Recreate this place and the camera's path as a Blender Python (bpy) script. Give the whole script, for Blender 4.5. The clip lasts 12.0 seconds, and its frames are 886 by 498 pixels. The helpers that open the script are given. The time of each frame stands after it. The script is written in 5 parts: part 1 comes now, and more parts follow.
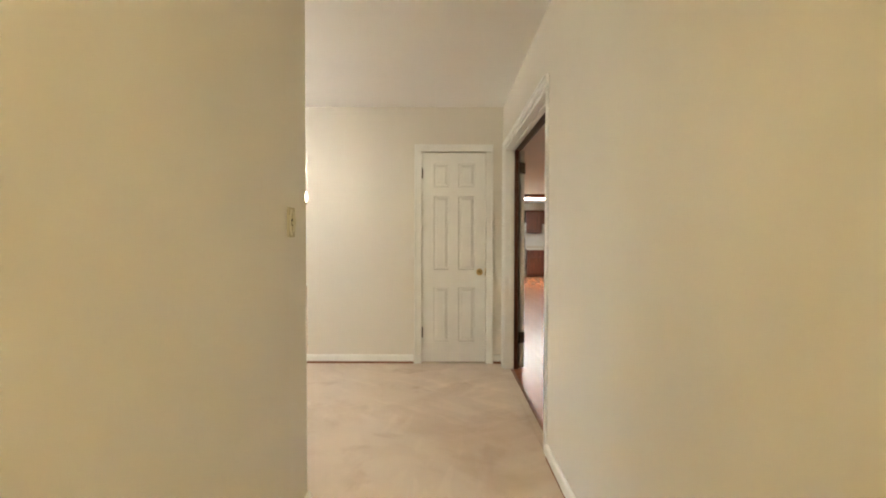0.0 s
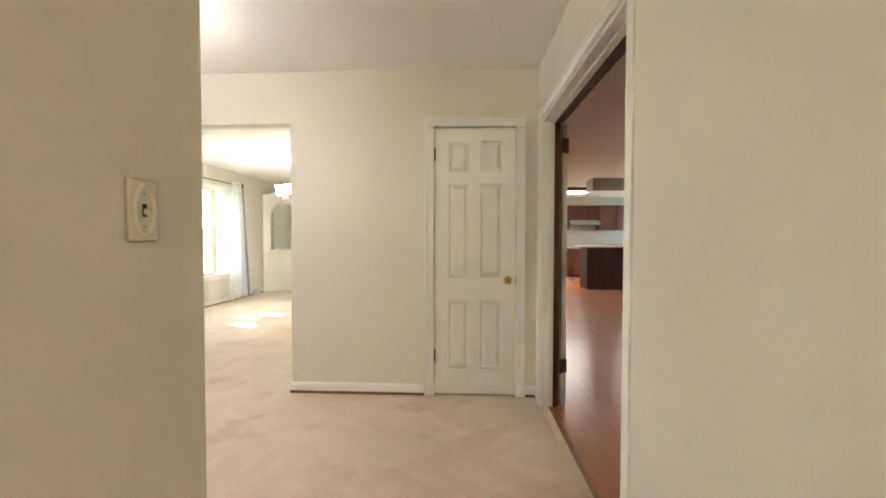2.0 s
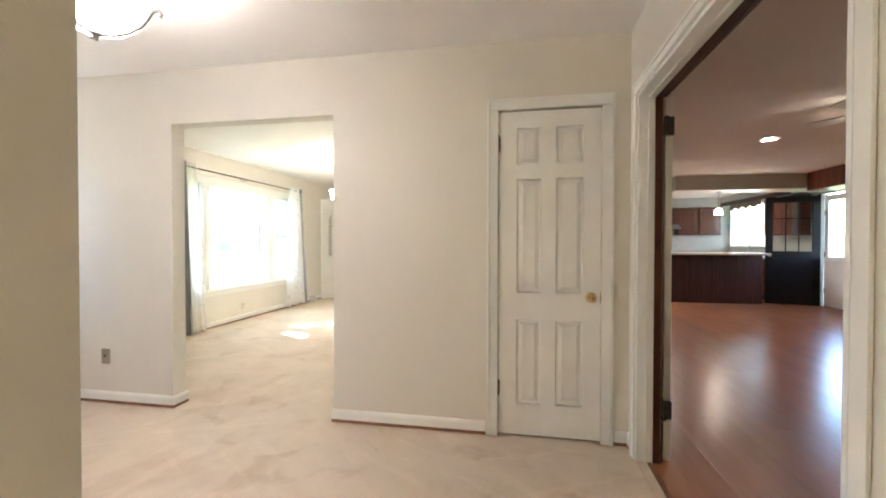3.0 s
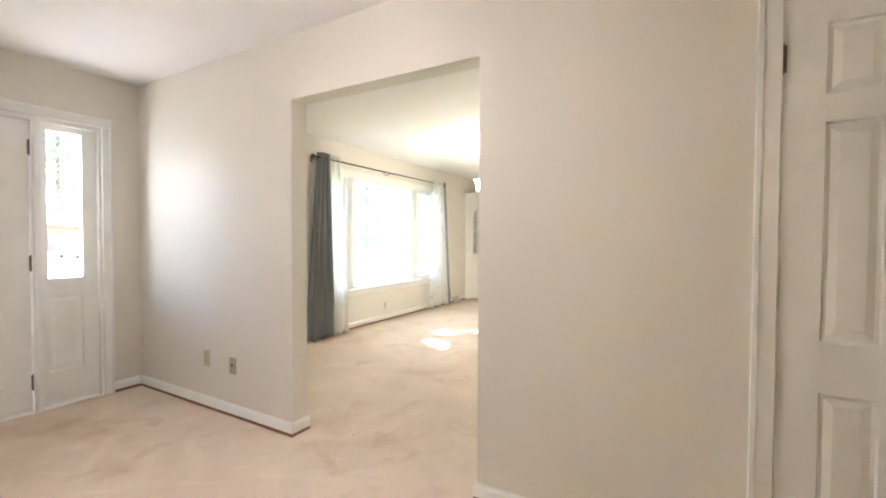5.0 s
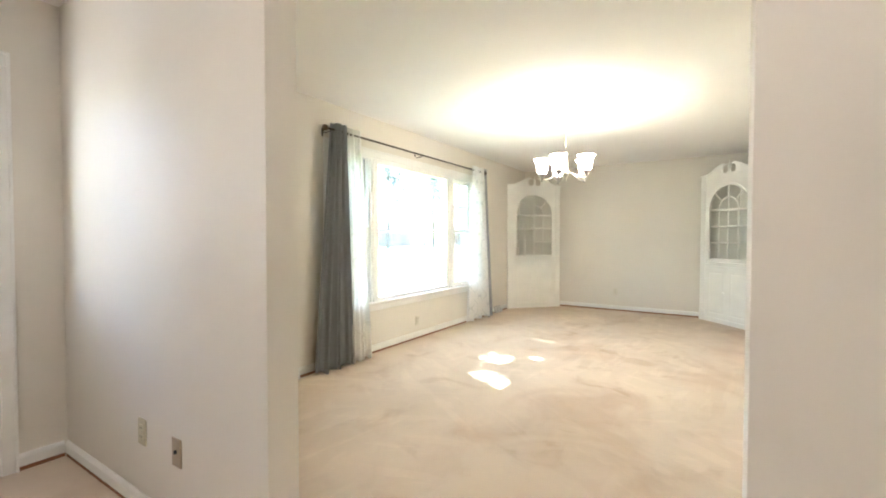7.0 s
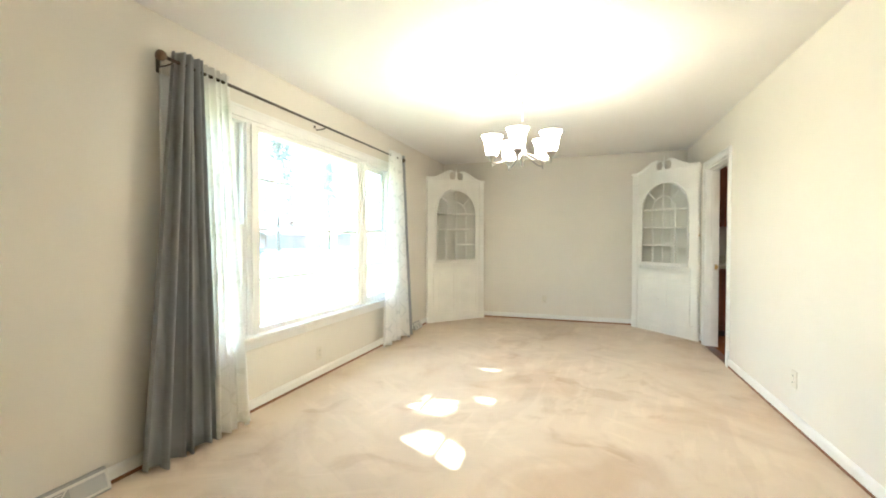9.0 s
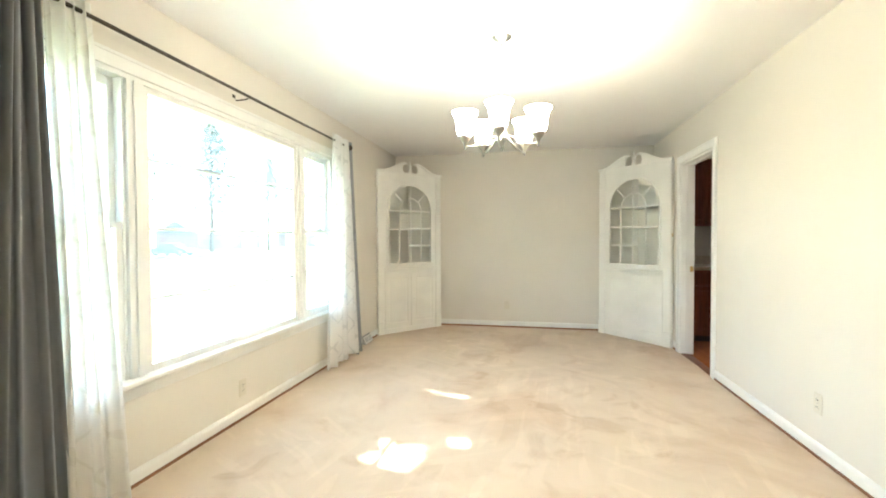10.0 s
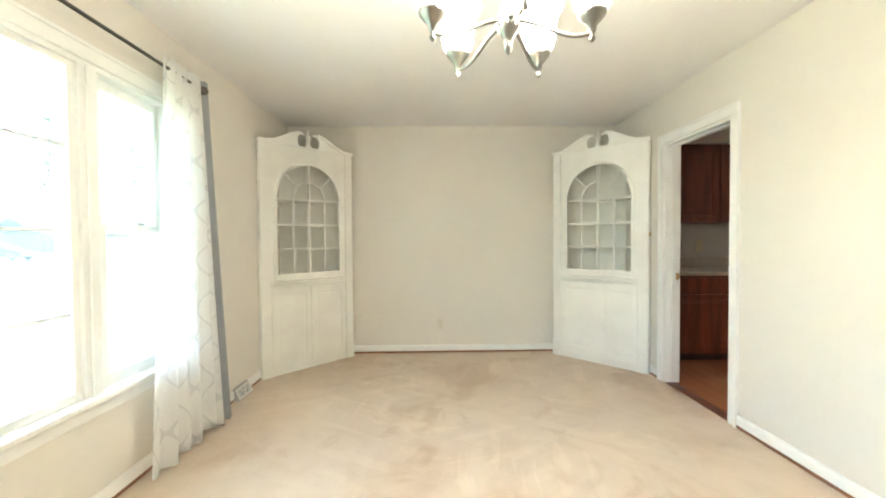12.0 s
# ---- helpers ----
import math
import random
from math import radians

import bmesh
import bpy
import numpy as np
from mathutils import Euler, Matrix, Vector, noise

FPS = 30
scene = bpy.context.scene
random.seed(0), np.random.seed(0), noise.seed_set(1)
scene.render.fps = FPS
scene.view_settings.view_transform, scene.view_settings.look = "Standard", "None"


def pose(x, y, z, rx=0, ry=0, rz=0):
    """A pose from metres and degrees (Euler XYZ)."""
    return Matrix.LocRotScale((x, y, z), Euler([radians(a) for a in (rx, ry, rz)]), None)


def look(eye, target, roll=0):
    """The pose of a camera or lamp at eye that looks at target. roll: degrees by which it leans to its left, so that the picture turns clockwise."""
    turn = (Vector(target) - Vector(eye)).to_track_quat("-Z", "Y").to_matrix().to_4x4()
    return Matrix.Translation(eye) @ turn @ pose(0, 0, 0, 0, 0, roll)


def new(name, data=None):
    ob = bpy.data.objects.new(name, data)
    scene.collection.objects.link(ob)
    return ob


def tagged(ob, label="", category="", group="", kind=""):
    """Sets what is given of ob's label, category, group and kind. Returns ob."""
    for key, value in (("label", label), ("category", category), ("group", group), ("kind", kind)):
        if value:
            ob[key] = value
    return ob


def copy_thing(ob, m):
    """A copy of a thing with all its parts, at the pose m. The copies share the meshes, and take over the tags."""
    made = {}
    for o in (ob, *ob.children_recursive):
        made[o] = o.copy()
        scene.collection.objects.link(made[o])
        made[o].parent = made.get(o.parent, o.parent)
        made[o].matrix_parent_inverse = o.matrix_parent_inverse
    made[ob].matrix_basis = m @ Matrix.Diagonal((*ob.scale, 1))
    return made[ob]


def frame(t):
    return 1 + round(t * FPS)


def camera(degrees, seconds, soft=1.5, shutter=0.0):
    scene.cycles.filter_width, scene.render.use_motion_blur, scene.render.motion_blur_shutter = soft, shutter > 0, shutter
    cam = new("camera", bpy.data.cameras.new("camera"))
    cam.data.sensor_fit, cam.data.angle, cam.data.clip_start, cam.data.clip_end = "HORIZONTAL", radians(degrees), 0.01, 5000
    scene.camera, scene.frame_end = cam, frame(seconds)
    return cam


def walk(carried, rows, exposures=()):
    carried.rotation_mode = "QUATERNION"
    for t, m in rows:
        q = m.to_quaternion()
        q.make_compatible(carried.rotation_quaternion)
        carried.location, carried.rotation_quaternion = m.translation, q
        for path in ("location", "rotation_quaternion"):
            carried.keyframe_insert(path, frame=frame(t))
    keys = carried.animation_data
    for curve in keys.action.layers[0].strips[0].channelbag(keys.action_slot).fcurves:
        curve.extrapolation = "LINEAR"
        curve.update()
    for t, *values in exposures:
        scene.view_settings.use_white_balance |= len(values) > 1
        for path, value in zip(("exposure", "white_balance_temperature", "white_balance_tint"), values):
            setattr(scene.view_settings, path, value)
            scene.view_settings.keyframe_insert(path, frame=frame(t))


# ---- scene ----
cam = camera(92.5, 12.0, soft=1.9)
PATH = [
    (0, (0.263, 0.128, 1.186), (0.26, 2.128, 1.146), 0.1),
    (0.5, (0.281, 0.275, 1.189), (0.247, 2.275, 1.142), 0.1),
    (1, (0.298, 0.451, 1.17), (0.241, 2.45, 1.124), 0.2),
    (1.5, (0.281, 0.724, 1.184), (0.211, 2.722, 1.135), 0.1),
    (2, (0.271, 1.0, 1.206), (0.177, 2.997, 1.151), 0.1),
    (2.5, (0.252, 1.264, 1.218), (0.034, 3.253, 1.171), 0.0),
    (3, (0.202, 1.528, 1.212), (-0.167, 3.497, 1.183), 0.1),
    (3.5, (0.126, 1.765, 1.196), (-0.399, 3.699, 1.173), 0.1),
    (3.7, (0.109, 1.860, 1.199), (-0.498, 3.768, 1.179), 0.1),
    (5.3, (-0.333, 2.552, 1.234), (-1.371, 4.26, 1.177), 0.3),
    (5.5, (-0.42, 2.65, 1.234), (-1.477, 4.346, 1.175), 0.3),
    (6, (-0.655, 2.881, 1.224), (-1.737, 4.562, 1.162), 0.4),
    (6.5, (-0.873, 3.1, 1.219), (-1.962, 4.777, 1.162), 0.2),
    (6.7, (-0.963, 3.211, 1.207), (-2.056, 4.885, 1.156), 0.1),
    (8.3, (-1.618, 3.947, 1.201), (-2.459, 5.761, 1.16), -0.0),
    (8.5, (-1.681, 4.049, 1.199), (-2.475, 5.884, 1.161), 0.1),
    (9, (-1.875, 4.324, 1.211), (-2.522, 6.217, 1.172), -0.0),
    (9.5, (-2.029, 4.613, 1.207), (-2.538, 6.546, 1.169), -0.2),
    (10, (-2.177, 4.937, 1.231), (-2.58, 6.896, 1.188), -0.2),
    (10.5, (-2.32, 5.279, 1.237), (-2.594, 7.26, 1.192), -0.2),
    (11, (-2.413, 5.629, 1.232), (-2.563, 7.622, 1.184), -0.4),
    (11.5, (-2.489, 5.974, 1.236), (-2.541, 7.972, 1.187), -0.4),
    (12, (-2.562, 6.332, 1.247), (-2.519, 8.331, 1.197), -0.4),
]
EXPOSURES = [
    (0.0, 5.42, 6380, 10), (1.5, 5.37, 6220, 11), (2.5, 5.26, 6150, 14), (3.5, 5.26, 5980, 16),
    (5.5, 5.13, 6050, 18), (6.5, 5.09, 6050, 17), (8.5, 5.0, 6150, 12), (12.0, 5.14, 6080, 12),
]
walk(cam, [(t, look(eye, target, roll)) for t, eye, target, roll in PATH], EXPOSURES)

# ---- world, sun, materials ----
SUN_EL, SUN_AZ = radians(47.9), radians(13)          # azimuth: turn of the sun from due -x towards +y
TO_SUN = Vector((-math.cos(SUN_EL) * math.cos(SUN_AZ), math.cos(SUN_EL) * math.sin(SUN_AZ), math.sin(SUN_EL)))
world = bpy.data.worlds.new("world")
scene.world = world
world.use_nodes = True
wn = world.node_tree
sky = wn.nodes.new("ShaderNodeTexSky")
sky.sky_type = "NISHITA"
sky.sun_disc = False
sky.sun_elevation = SUN_EL
sky.sun_rotation = math.atan2(TO_SUN.x, TO_SUN.y)
bg = wn.nodes["Background"]
bg.inputs["Strength"].default_value = 0.15
wn.links.new(sky.outputs["Color"], bg.inputs["Color"])
sun = new("sun", bpy.data.lights.new("sun", "SUN"))
sun.data.energy, sun.data.angle, sun.data.color = 5.0, radians(0.4), (1.0, 0.95, 0.88)
sun.matrix_basis = look(Vector((0, 0, 30)) + TO_SUN * 10, (0, 0, 30))
# area lamp added outside the sidelight's upper half, standing in for daylight
side_sky = new("sidelight_daylight", bpy.data.lights.new("sidelight_daylight", "AREA"))
side_sky.data.shape, side_sky.data.size, side_sky.data.size_y = "RECTANGLE", 0.2, 0.5
side_sky.data.energy, side_sky.data.color = 0.075, (0.93, 0.95, 1.0)
side_sky.matrix_basis = look((-4.215, 3.733, 1.725), (-3.2, 3.733, 1.725))


def mat(name, base, rough=0.5, metal=0.0, var=0.06, scale=3.0, fine=120.0, bump=0.03, dist=0.002, stretch=(1, 1, 1), emit=None, strength=0.0, spec=0.5, rnd=0.0, base2=None, fine_var=0.0, rough_var=0.06):
    """A painted or solid surface: base colour varied at two scales, fine bump, roughness variation."""
    m = bpy.data.materials.new(name)
    m.use_nodes = True
    nt = m.node_tree
    b = nt.nodes["Principled BSDF"]
    tc = nt.nodes.new("ShaderNodeTexCoord")
    mp = nt.nodes.new("ShaderNodeMapping")
    mp.inputs["Scale"].default_value = stretch
    nt.links.new(tc.outputs["Object"], mp.inputs["Vector"])
    if rnd:
        place = nt.nodes.new("ShaderNodeObjectInfo")
        shift = nt.nodes.new("ShaderNodeVectorMath")
        shift.operation = "MULTIPLY_ADD"
        nt.links.new(place.outputs["Random"], shift.inputs[0])
        shift.inputs[1].default_value = (9, 9, 9)
        nt.links.new(tc.outputs["Object"], shift.inputs[2])
        nt.links.new(shift.outputs["Vector"], mp.inputs["Vector"])
    n1 = nt.nodes.new("ShaderNodeTexNoise")
    n1.inputs["Scale"].default_value, n1.inputs["Detail"].default_value = scale, 5
    n2 = nt.nodes.new("ShaderNodeTexNoise")
    n2.inputs["Scale"].default_value, n2.inputs["Detail"].default_value = fine, 3
    for n in (n1, n2):
        nt.links.new(mp.outputs["Vector"], n.inputs["Vector"])
    mx = nt.nodes.new("ShaderNodeMix")
    mx.data_type = "RGBA"
    lo = base2 or tuple(c * (1 - var) for c in base)
    mx.inputs["A"].default_value = (*lo, 1)
    mx.inputs["B"].default_value = (*(base if base2 else tuple(min(1, c * (1 + var)) for c in base)), 1)
    fac = n1.outputs["Fac"]
    ramp = nt.nodes.new("ShaderNodeMapRange")
    ramp.inputs["From Min"].default_value, ramp.inputs["From Max"].default_value = 0.32, 0.68
    if fine_var:
        ad = nt.nodes.new("ShaderNodeMath")
        ad.operation = "MULTIPLY_ADD"
        nt.links.new(n2.outputs["Fac"], ad.inputs[0])
        ad.inputs[1].default_value = fine_var
        nt.links.new(fac, ad.inputs[2])
        fac = ad.outputs[0]
        ramp.inputs["From Min"].default_value += fine_var * 0.5
        ramp.inputs["From Max"].default_value += fine_var * 0.5
    if rnd:
        oi = nt.nodes.new("ShaderNodeObjectInfo")
        ad = nt.nodes.new("ShaderNodeMath")
        ad.operation = "MULTIPLY_ADD"
        nt.links.new(oi.outputs["Random"], ad.inputs[0])
        ad.inputs[1].default_value = rnd
        nt.links.new(fac, ad.inputs[2])
        fac = ad.outputs[0]
        ramp.inputs["From Max"].default_value += rnd
    nt.links.new(fac, ramp.inputs["Value"])
    nt.links.new(ramp.outputs["Result"], mx.inputs["Factor"])
    nt.links.new(mx.outputs["Result"], b.inputs["Base Color"])
    rr = nt.nodes.new("ShaderNodeMapRange")
    rr.inputs["To Min"].default_value, rr.inputs["To Max"].default_value = max(0.02, rough - rough_var), min(1, rough + rough_var)
    nt.links.new(n1.outputs["Fac"], rr.inputs["Value"])
    nt.links.new(rr.outputs["Result"], b.inputs["Roughness"])
    b.inputs["Metallic"].default_value = metal
    b.inputs["Specular IOR Level"].default_value = spec
    if bump:
        bp = nt.nodes.new("ShaderNodeBump")
        bp.inputs["Strength"].default_value, bp.inputs["Distance"].default_value = bump, dist
        nt.links.new(n2.outputs["Fac"], bp.inputs["Height"])
        nt.links.new(bp.outputs["Normal"], b.inputs["Normal"])
    if emit:
        b.inputs["Emission Color"].default_value = (*emit, 1)
        b.inputs["Emission Strength"].default_value = strength
    return m


def carpet_material():
    """Cut-pile carpet: beige pile with brushed patches, sweeper strokes, worn stains, specks and pile relief."""
    m = mat("carpet", (0.665, 0.55, 0.43), 0.95, var=0.05, scale=1.6, fine=420, bump=0.35, dist=0.004, spec=0.1)
    nt = m.node_tree
    b = nt.nodes["Principled BSDF"]
    last = b.inputs["Base Color"].links[0].from_socket
    tc = nt.nodes.new("ShaderNodeTexCoord")

    def field(scale, stretch, turn, warp, lo, hi, detail=6):
        mp = nt.nodes.new("ShaderNodeMapping")
        mp.vector_type = "TEXTURE"
        mp.inputs["Scale"].default_value = stretch
        mp.inputs["Rotation"].default_value = (0, 0, turn)
        n = nt.nodes.new("ShaderNodeTexNoise")
        n.inputs["Scale"].default_value, n.inputs["Detail"].default_value, n.inputs["Distortion"].default_value = scale, detail, warp
        r = nt.nodes.new("ShaderNodeMapRange")
        r.interpolation_type = "SMOOTHSTEP"
        r.inputs["From Min"].default_value, r.inputs["From Max"].default_value = lo, hi
        nt.links.new(tc.outputs["Object"], mp.inputs["Vector"])
        nt.links.new(mp.outputs["Vector"], n.inputs["Vector"])
        nt.links.new(n.outputs["Fac"], r.inputs["Value"])
        return r.outputs["Result"]

    def times(p, q):
        n = nt.nodes.new("ShaderNodeMath")
        n.operation = "MULTIPLY"
        nt.links.new(p, n.inputs[0])
        nt.links.new(q, n.inputs[1])
        return n.outputs[0]

    def tint(fac, tone):
        nonlocal last
        mu = nt.nodes.new("ShaderNodeMix")
        mu.data_type, mu.blend_type = "RGBA", "MULTIPLY"
        mu.inputs["B"].default_value = (*tone, 1)
        nt.links.new(fac, mu.inputs["Factor"])
        nt.links.new(last, mu.inputs["A"])
        last = mu.outputs["Result"]

    # pile brushed darker in soft patches, then larger brownish wear
    tint(field(4.5, (1, 1.8, 1), 0.5, 0.9, 0.48, 0.68), (0.96, 0.945, 0.93))
    tint(field(1.1, (1, 1, 1), 1.5, 0.8, 0.52, 0.68), (0.88, 0.83, 0.79))
    tint(times(field(2.6, (1, 1, 1), 0.2, 1.2, 0.54, 0.68), field(0.7, (1, 1, 1), 2.0, 0.5, 0.46, 0.58)), (0.88, 0.84, 0.80))
    # strokes of the sweeper, in three directions, each in patches of its own
    for turn, place in ((0.45, 0.3), (-0.6, 1.7), (1.45, 2.9)):
        stroke = times(field(7.5, (4.5, 0.85, 1), turn, 0.35, 0.54, 0.60, 3), field(0.9, (1, 1, 1), place, 0.4, 0.48, 0.62, 2))
        tint(stroke, (1.05, 1.055, 1.06))
    # small dark specks, wide apart
    vo = nt.nodes.new("ShaderNodeTexVoronoi")
    vo.inputs["Scale"].default_value = 1.7
    nt.links.new(tc.outputs["Object"], vo.inputs["Vector"])
    lt = nt.nodes.new("ShaderNodeMath")
    lt.operation = "LESS_THAN"
    lt.inputs[1].default_value = 0.016
    nt.links.new(vo.outputs["Distance"], lt.inputs[0])
    tint(lt.outputs[0], (0.6, 0.56, 0.52))
    nt.links.new(last, b.inputs["Base Color"])
    return m


def glass_material(name, tone, veil=0.0, gloss=0.07):
    m = bpy.data.materials.new(name)
    m.use_nodes = True
    nt = m.node_tree
    nt.nodes.remove(nt.nodes["Principled BSDF"])
    tr = nt.nodes.new("ShaderNodeBsdfTransparent")
    tr.inputs["Color"].default_value = (*tone, 1)
    gl = nt.nodes.new("ShaderNodeBsdfGlossy")
    gl.inputs["Roughness"].default_value = 0.02
    fr = nt.nodes.new("ShaderNodeFresnel")
    fr.inputs["IOR"].default_value = 1.45
    mx = nt.nodes.new("ShaderNodeMixShader")
    cap = nt.nodes.new("ShaderNodeMath")
    cap.operation = "MINIMUM"
    cap.inputs[1].default_value = gloss
    nt.links.new(fr.outputs["Fac"], cap.inputs[0])
    nt.links.new(cap.outputs[0], mx.inputs["Fac"])
    nt.links.new(tr.outputs["BSDF"], mx.inputs[1])
    nt.links.new(gl.outputs["BSDF"], mx.inputs[2])
    last = mx
    if veil:
        # translucent share added to lay pale haze over the outdoor view
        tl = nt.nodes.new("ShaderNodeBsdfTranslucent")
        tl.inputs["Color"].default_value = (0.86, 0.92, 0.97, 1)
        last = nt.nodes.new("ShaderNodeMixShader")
        last.inputs["Fac"].default_value = veil
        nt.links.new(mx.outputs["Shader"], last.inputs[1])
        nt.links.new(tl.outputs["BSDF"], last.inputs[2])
    nt.links.new(last.outputs["Shader"], nt.nodes["Material Output"].inputs["Surface"])
    return m


def sheer_material(name, clear, line, plain):
    """Thin white cloth that lets light through, woven with a trellis of ogee lines."""
    m = bpy.data.materials.new(name)
    m.use_nodes = True
    nt = m.node_tree
    nt.nodes.remove(nt.nodes["Principled BSDF"])
    tc = nt.nodes.new("ShaderNodeTexCoord")
    sp = nt.nodes.new("ShaderNodeSeparateXYZ")
    nt.links.new(tc.outputs["Object"], sp.inputs["Vector"])

    def math_node(op, a, b=None):
        n = nt.nodes.new("ShaderNodeMath")
        n.operation = op
        for q, v in enumerate((a, b)):
            if v is None:
                continue
            if isinstance(v, (int, float)):
                n.inputs[q].default_value = v
            else:
                nt.links.new(v, n.inputs[q])
        return n.outputs[0]
    cy = math_node("COSINE", math_node("MULTIPLY", sp.outputs["Y"], 2 * math.pi / 0.17))
    sz = math_node("SINE", math_node("MULTIPLY", sp.outputs["Z"], 2 * math.pi / 0.30))
    d = math_node("ABSOLUTE", math_node("SUBTRACT", cy, math_node("MULTIPLY", sz, 0.9)))
    ln = math_node("LESS_THAN", d, 0.13)
    mx = nt.nodes.new("ShaderNodeMix")
    mx.data_type = "RGBA"
    mx.inputs["A"].default_value, mx.inputs["B"].default_value = (*plain, 1), (*line, 1)
    nt.links.new(ln, mx.inputs["Factor"])
    di = nt.nodes.new("ShaderNodeBsdfDiffuse")
    tl = nt.nodes.new("ShaderNodeBsdfTranslucent")
    tr = nt.nodes.new("ShaderNodeBsdfTransparent")
    for n in (di, tl):
        nt.links.new(mx.outputs["Result"], n.inputs["Color"])
    m1 = nt.nodes.new("ShaderNodeMixShader")
    m1.inputs["Fac"].default_value = 0.66
    m2 = nt.nodes.new("ShaderNodeMixShader")
    m2.inputs["Fac"].default_value = clear
    nt.links.new(di.outputs["BSDF"], m1.inputs[1])
    nt.links.new(tl.outputs["BSDF"], m1.inputs[2])
    nt.links.new(m1.outputs["Shader"], m2.inputs[1])
    nt.links.new(tr.outputs["BSDF"], m2.inputs[2])
    nt.links.new(m2.outputs["Shader"], nt.nodes["Material Output"].inputs["Surface"])
    return m


WALL = mat("wall_paint", (0.75, 0.705, 0.62), 0.62, var=0.025, scale=1.3, fine=260, bump=0.05, dist=0.001)
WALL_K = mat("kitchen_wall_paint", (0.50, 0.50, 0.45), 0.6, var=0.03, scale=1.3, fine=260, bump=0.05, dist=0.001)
CEIL = mat("ceiling_paint", (0.89, 0.865, 0.83), 0.75, var=0.02, scale=1.1, fine=200, bump=0.06, dist=0.001)
TRIM = mat("white_trim_paint", (0.85, 0.84, 0.795), 0.32, var=0.03, scale=5, fine=90, bump=0.03, dist=0.001)
CABW = mat("cabinet_white_paint", (0.87, 0.855, 0.79), 0.38, var=0.035, scale=4, fine=110, bump=0.04, dist=0.001)
CABIN = mat("cabinet_inside_paint", (0.94, 0.92, 0.84), 0.6, var=0.03, scale=4)
CARPET = carpet_material()
SHOE = mat("bare_wood_strip", (0.26, 0.11, 0.05), 0.6, var=0.25, scale=14, fine=90, bump=0.1, stretch=(1, 1, 6))
GLASS = glass_material("window_glass", (0.97, 0.98, 0.975))
# dark tone holds back daylight; translucent share paints haze over the outdoors
GLASS2 = glass_material("veiled_double_glazing", (0.53, 0.57, 0.555), 0.055)
CABGL = glass_material("thin_cabinet_glass", (0.994, 0.997, 0.993), gloss=0.03)
BRASS = mat("aged_brass", (0.62, 0.44, 0.20), 0.28, 1.0, var=0.12, scale=30)
NICKEL = mat("brushed_nickel", (0.36, 0.345, 0.31), 0.30, 1.0, var=0.06, scale=40)
IRON = mat("dark_bronze", (0.10, 0.085, 0.07), 0.45, 0.8, var=0.2, scale=30)
HINGE = mat("dark_hinge_metal", (0.16, 0.13, 0.10), 0.4, 0.9, var=0.2, scale=40)
IVORY = mat("ivory_plastic", (0.62, 0.56, 0.40), 0.22, var=0.03, scale=20, bump=0)
CREAM = mat("cream_plastic", (0.70, 0.65, 0.54), 0.3, var=0.02, scale=20, bump=0)
WHITEPL = mat("white_plastic", (0.78, 0.76, 0.70), 0.3, var=0.03, scale=20, bump=0)
TAN = mat("tan_metal_plate", (0.42, 0.34, 0.24), 0.4, 0.4, var=0.05, scale=20, bump=0)
DARK = mat("dark_slot", (0.03, 0.03, 0.03), 0.7, bump=0)
GREYCLOTH = mat("grey_curtain_cloth", (0.33, 0.34, 0.345), 0.8, var=0.03, scale=6, fine=700, bump=0.2, dist=0.001, spec=0.2)
SHEER = sheer_material("sheer_cloth", 0.12, (0.90, 0.885, 0.84), (0.97, 0.955, 0.92))
SHEER2 = sheer_material("patterned_sheer_cloth", 0.14, (0.83, 0.825, 0.81), (0.97, 0.96, 0.935))
LACE = sheer_material("lace_cloth", 0.10, (0.80, 0.75, 0.66), (0.94, 0.89, 0.79))
SHADE = mat("frosted_glass_shade", (0.9, 0.88, 0.82), 0.4, bump=0, emit=(1.0, 0.92, 0.72), strength=1.75)
BOWL = mat("lit_alabaster_bowl", (0.9, 0.86, 0.78), 0.35, bump=0, emit=(1.0, 0.94, 0.86), strength=1.05)
PENDG = mat("lit_pendant_glass", (0.9, 0.86, 0.78), 0.35, bump=0, emit=(1.0, 0.82, 0.6), strength=2.4)
TUBE = mat("lit_diffuser", (0.9, 0.9, 0.88), 0.35, bump=0, emit=(1.0, 0.93, 0.82), strength=1.2)
WOOD = mat("stained_cabinet_wood", (0.15, 0.042, 0.018), 0.36, var=0.35, scale=3.0, fine=60, bump=0.06, stretch=(5, 5, 0.5), fine_var=0.3)
WOODM = mat("dark_cherry_wood", (0.095, 0.028, 0.013), 0.4, var=0.35, scale=3.0, fine=60, bump=0.06, stretch=(5, 5, 0.5), fine_var=0.3)
WOODK = mat("dark_stained_wood", (0.05, 0.017, 0.010), 0.45, var=0.35, scale=3.0, fine=60, bump=0.06, stretch=(5, 5, 0.5), fine_var=0.3)
PLANK = mat("laminate_plank", (0.40, 0.165, 0.078), 0.255, var=0.11, scale=2.5, fine=40, bump=0, stretch=(6, 0.6, 1), rnd=0.3, rough_var=0.012)
SUBFLOOR = mat("plank_joint", (0.30, 0.12, 0.055), 0.26, var=0.05)
COUNTER = mat("laminate_worktop", (0.42, 0.37, 0.30), 0.3, var=0.1, scale=60, fine=200, bump=0)
SPLASH = mat("pale_backsplash", (0.47, 0.45, 0.41), 0.45, var=0.03, scale=6)
BLACKP = mat("black_door_paint", (0.010, 0.009, 0.009), 0.55, var=0.15, scale=6, spec=0.2)
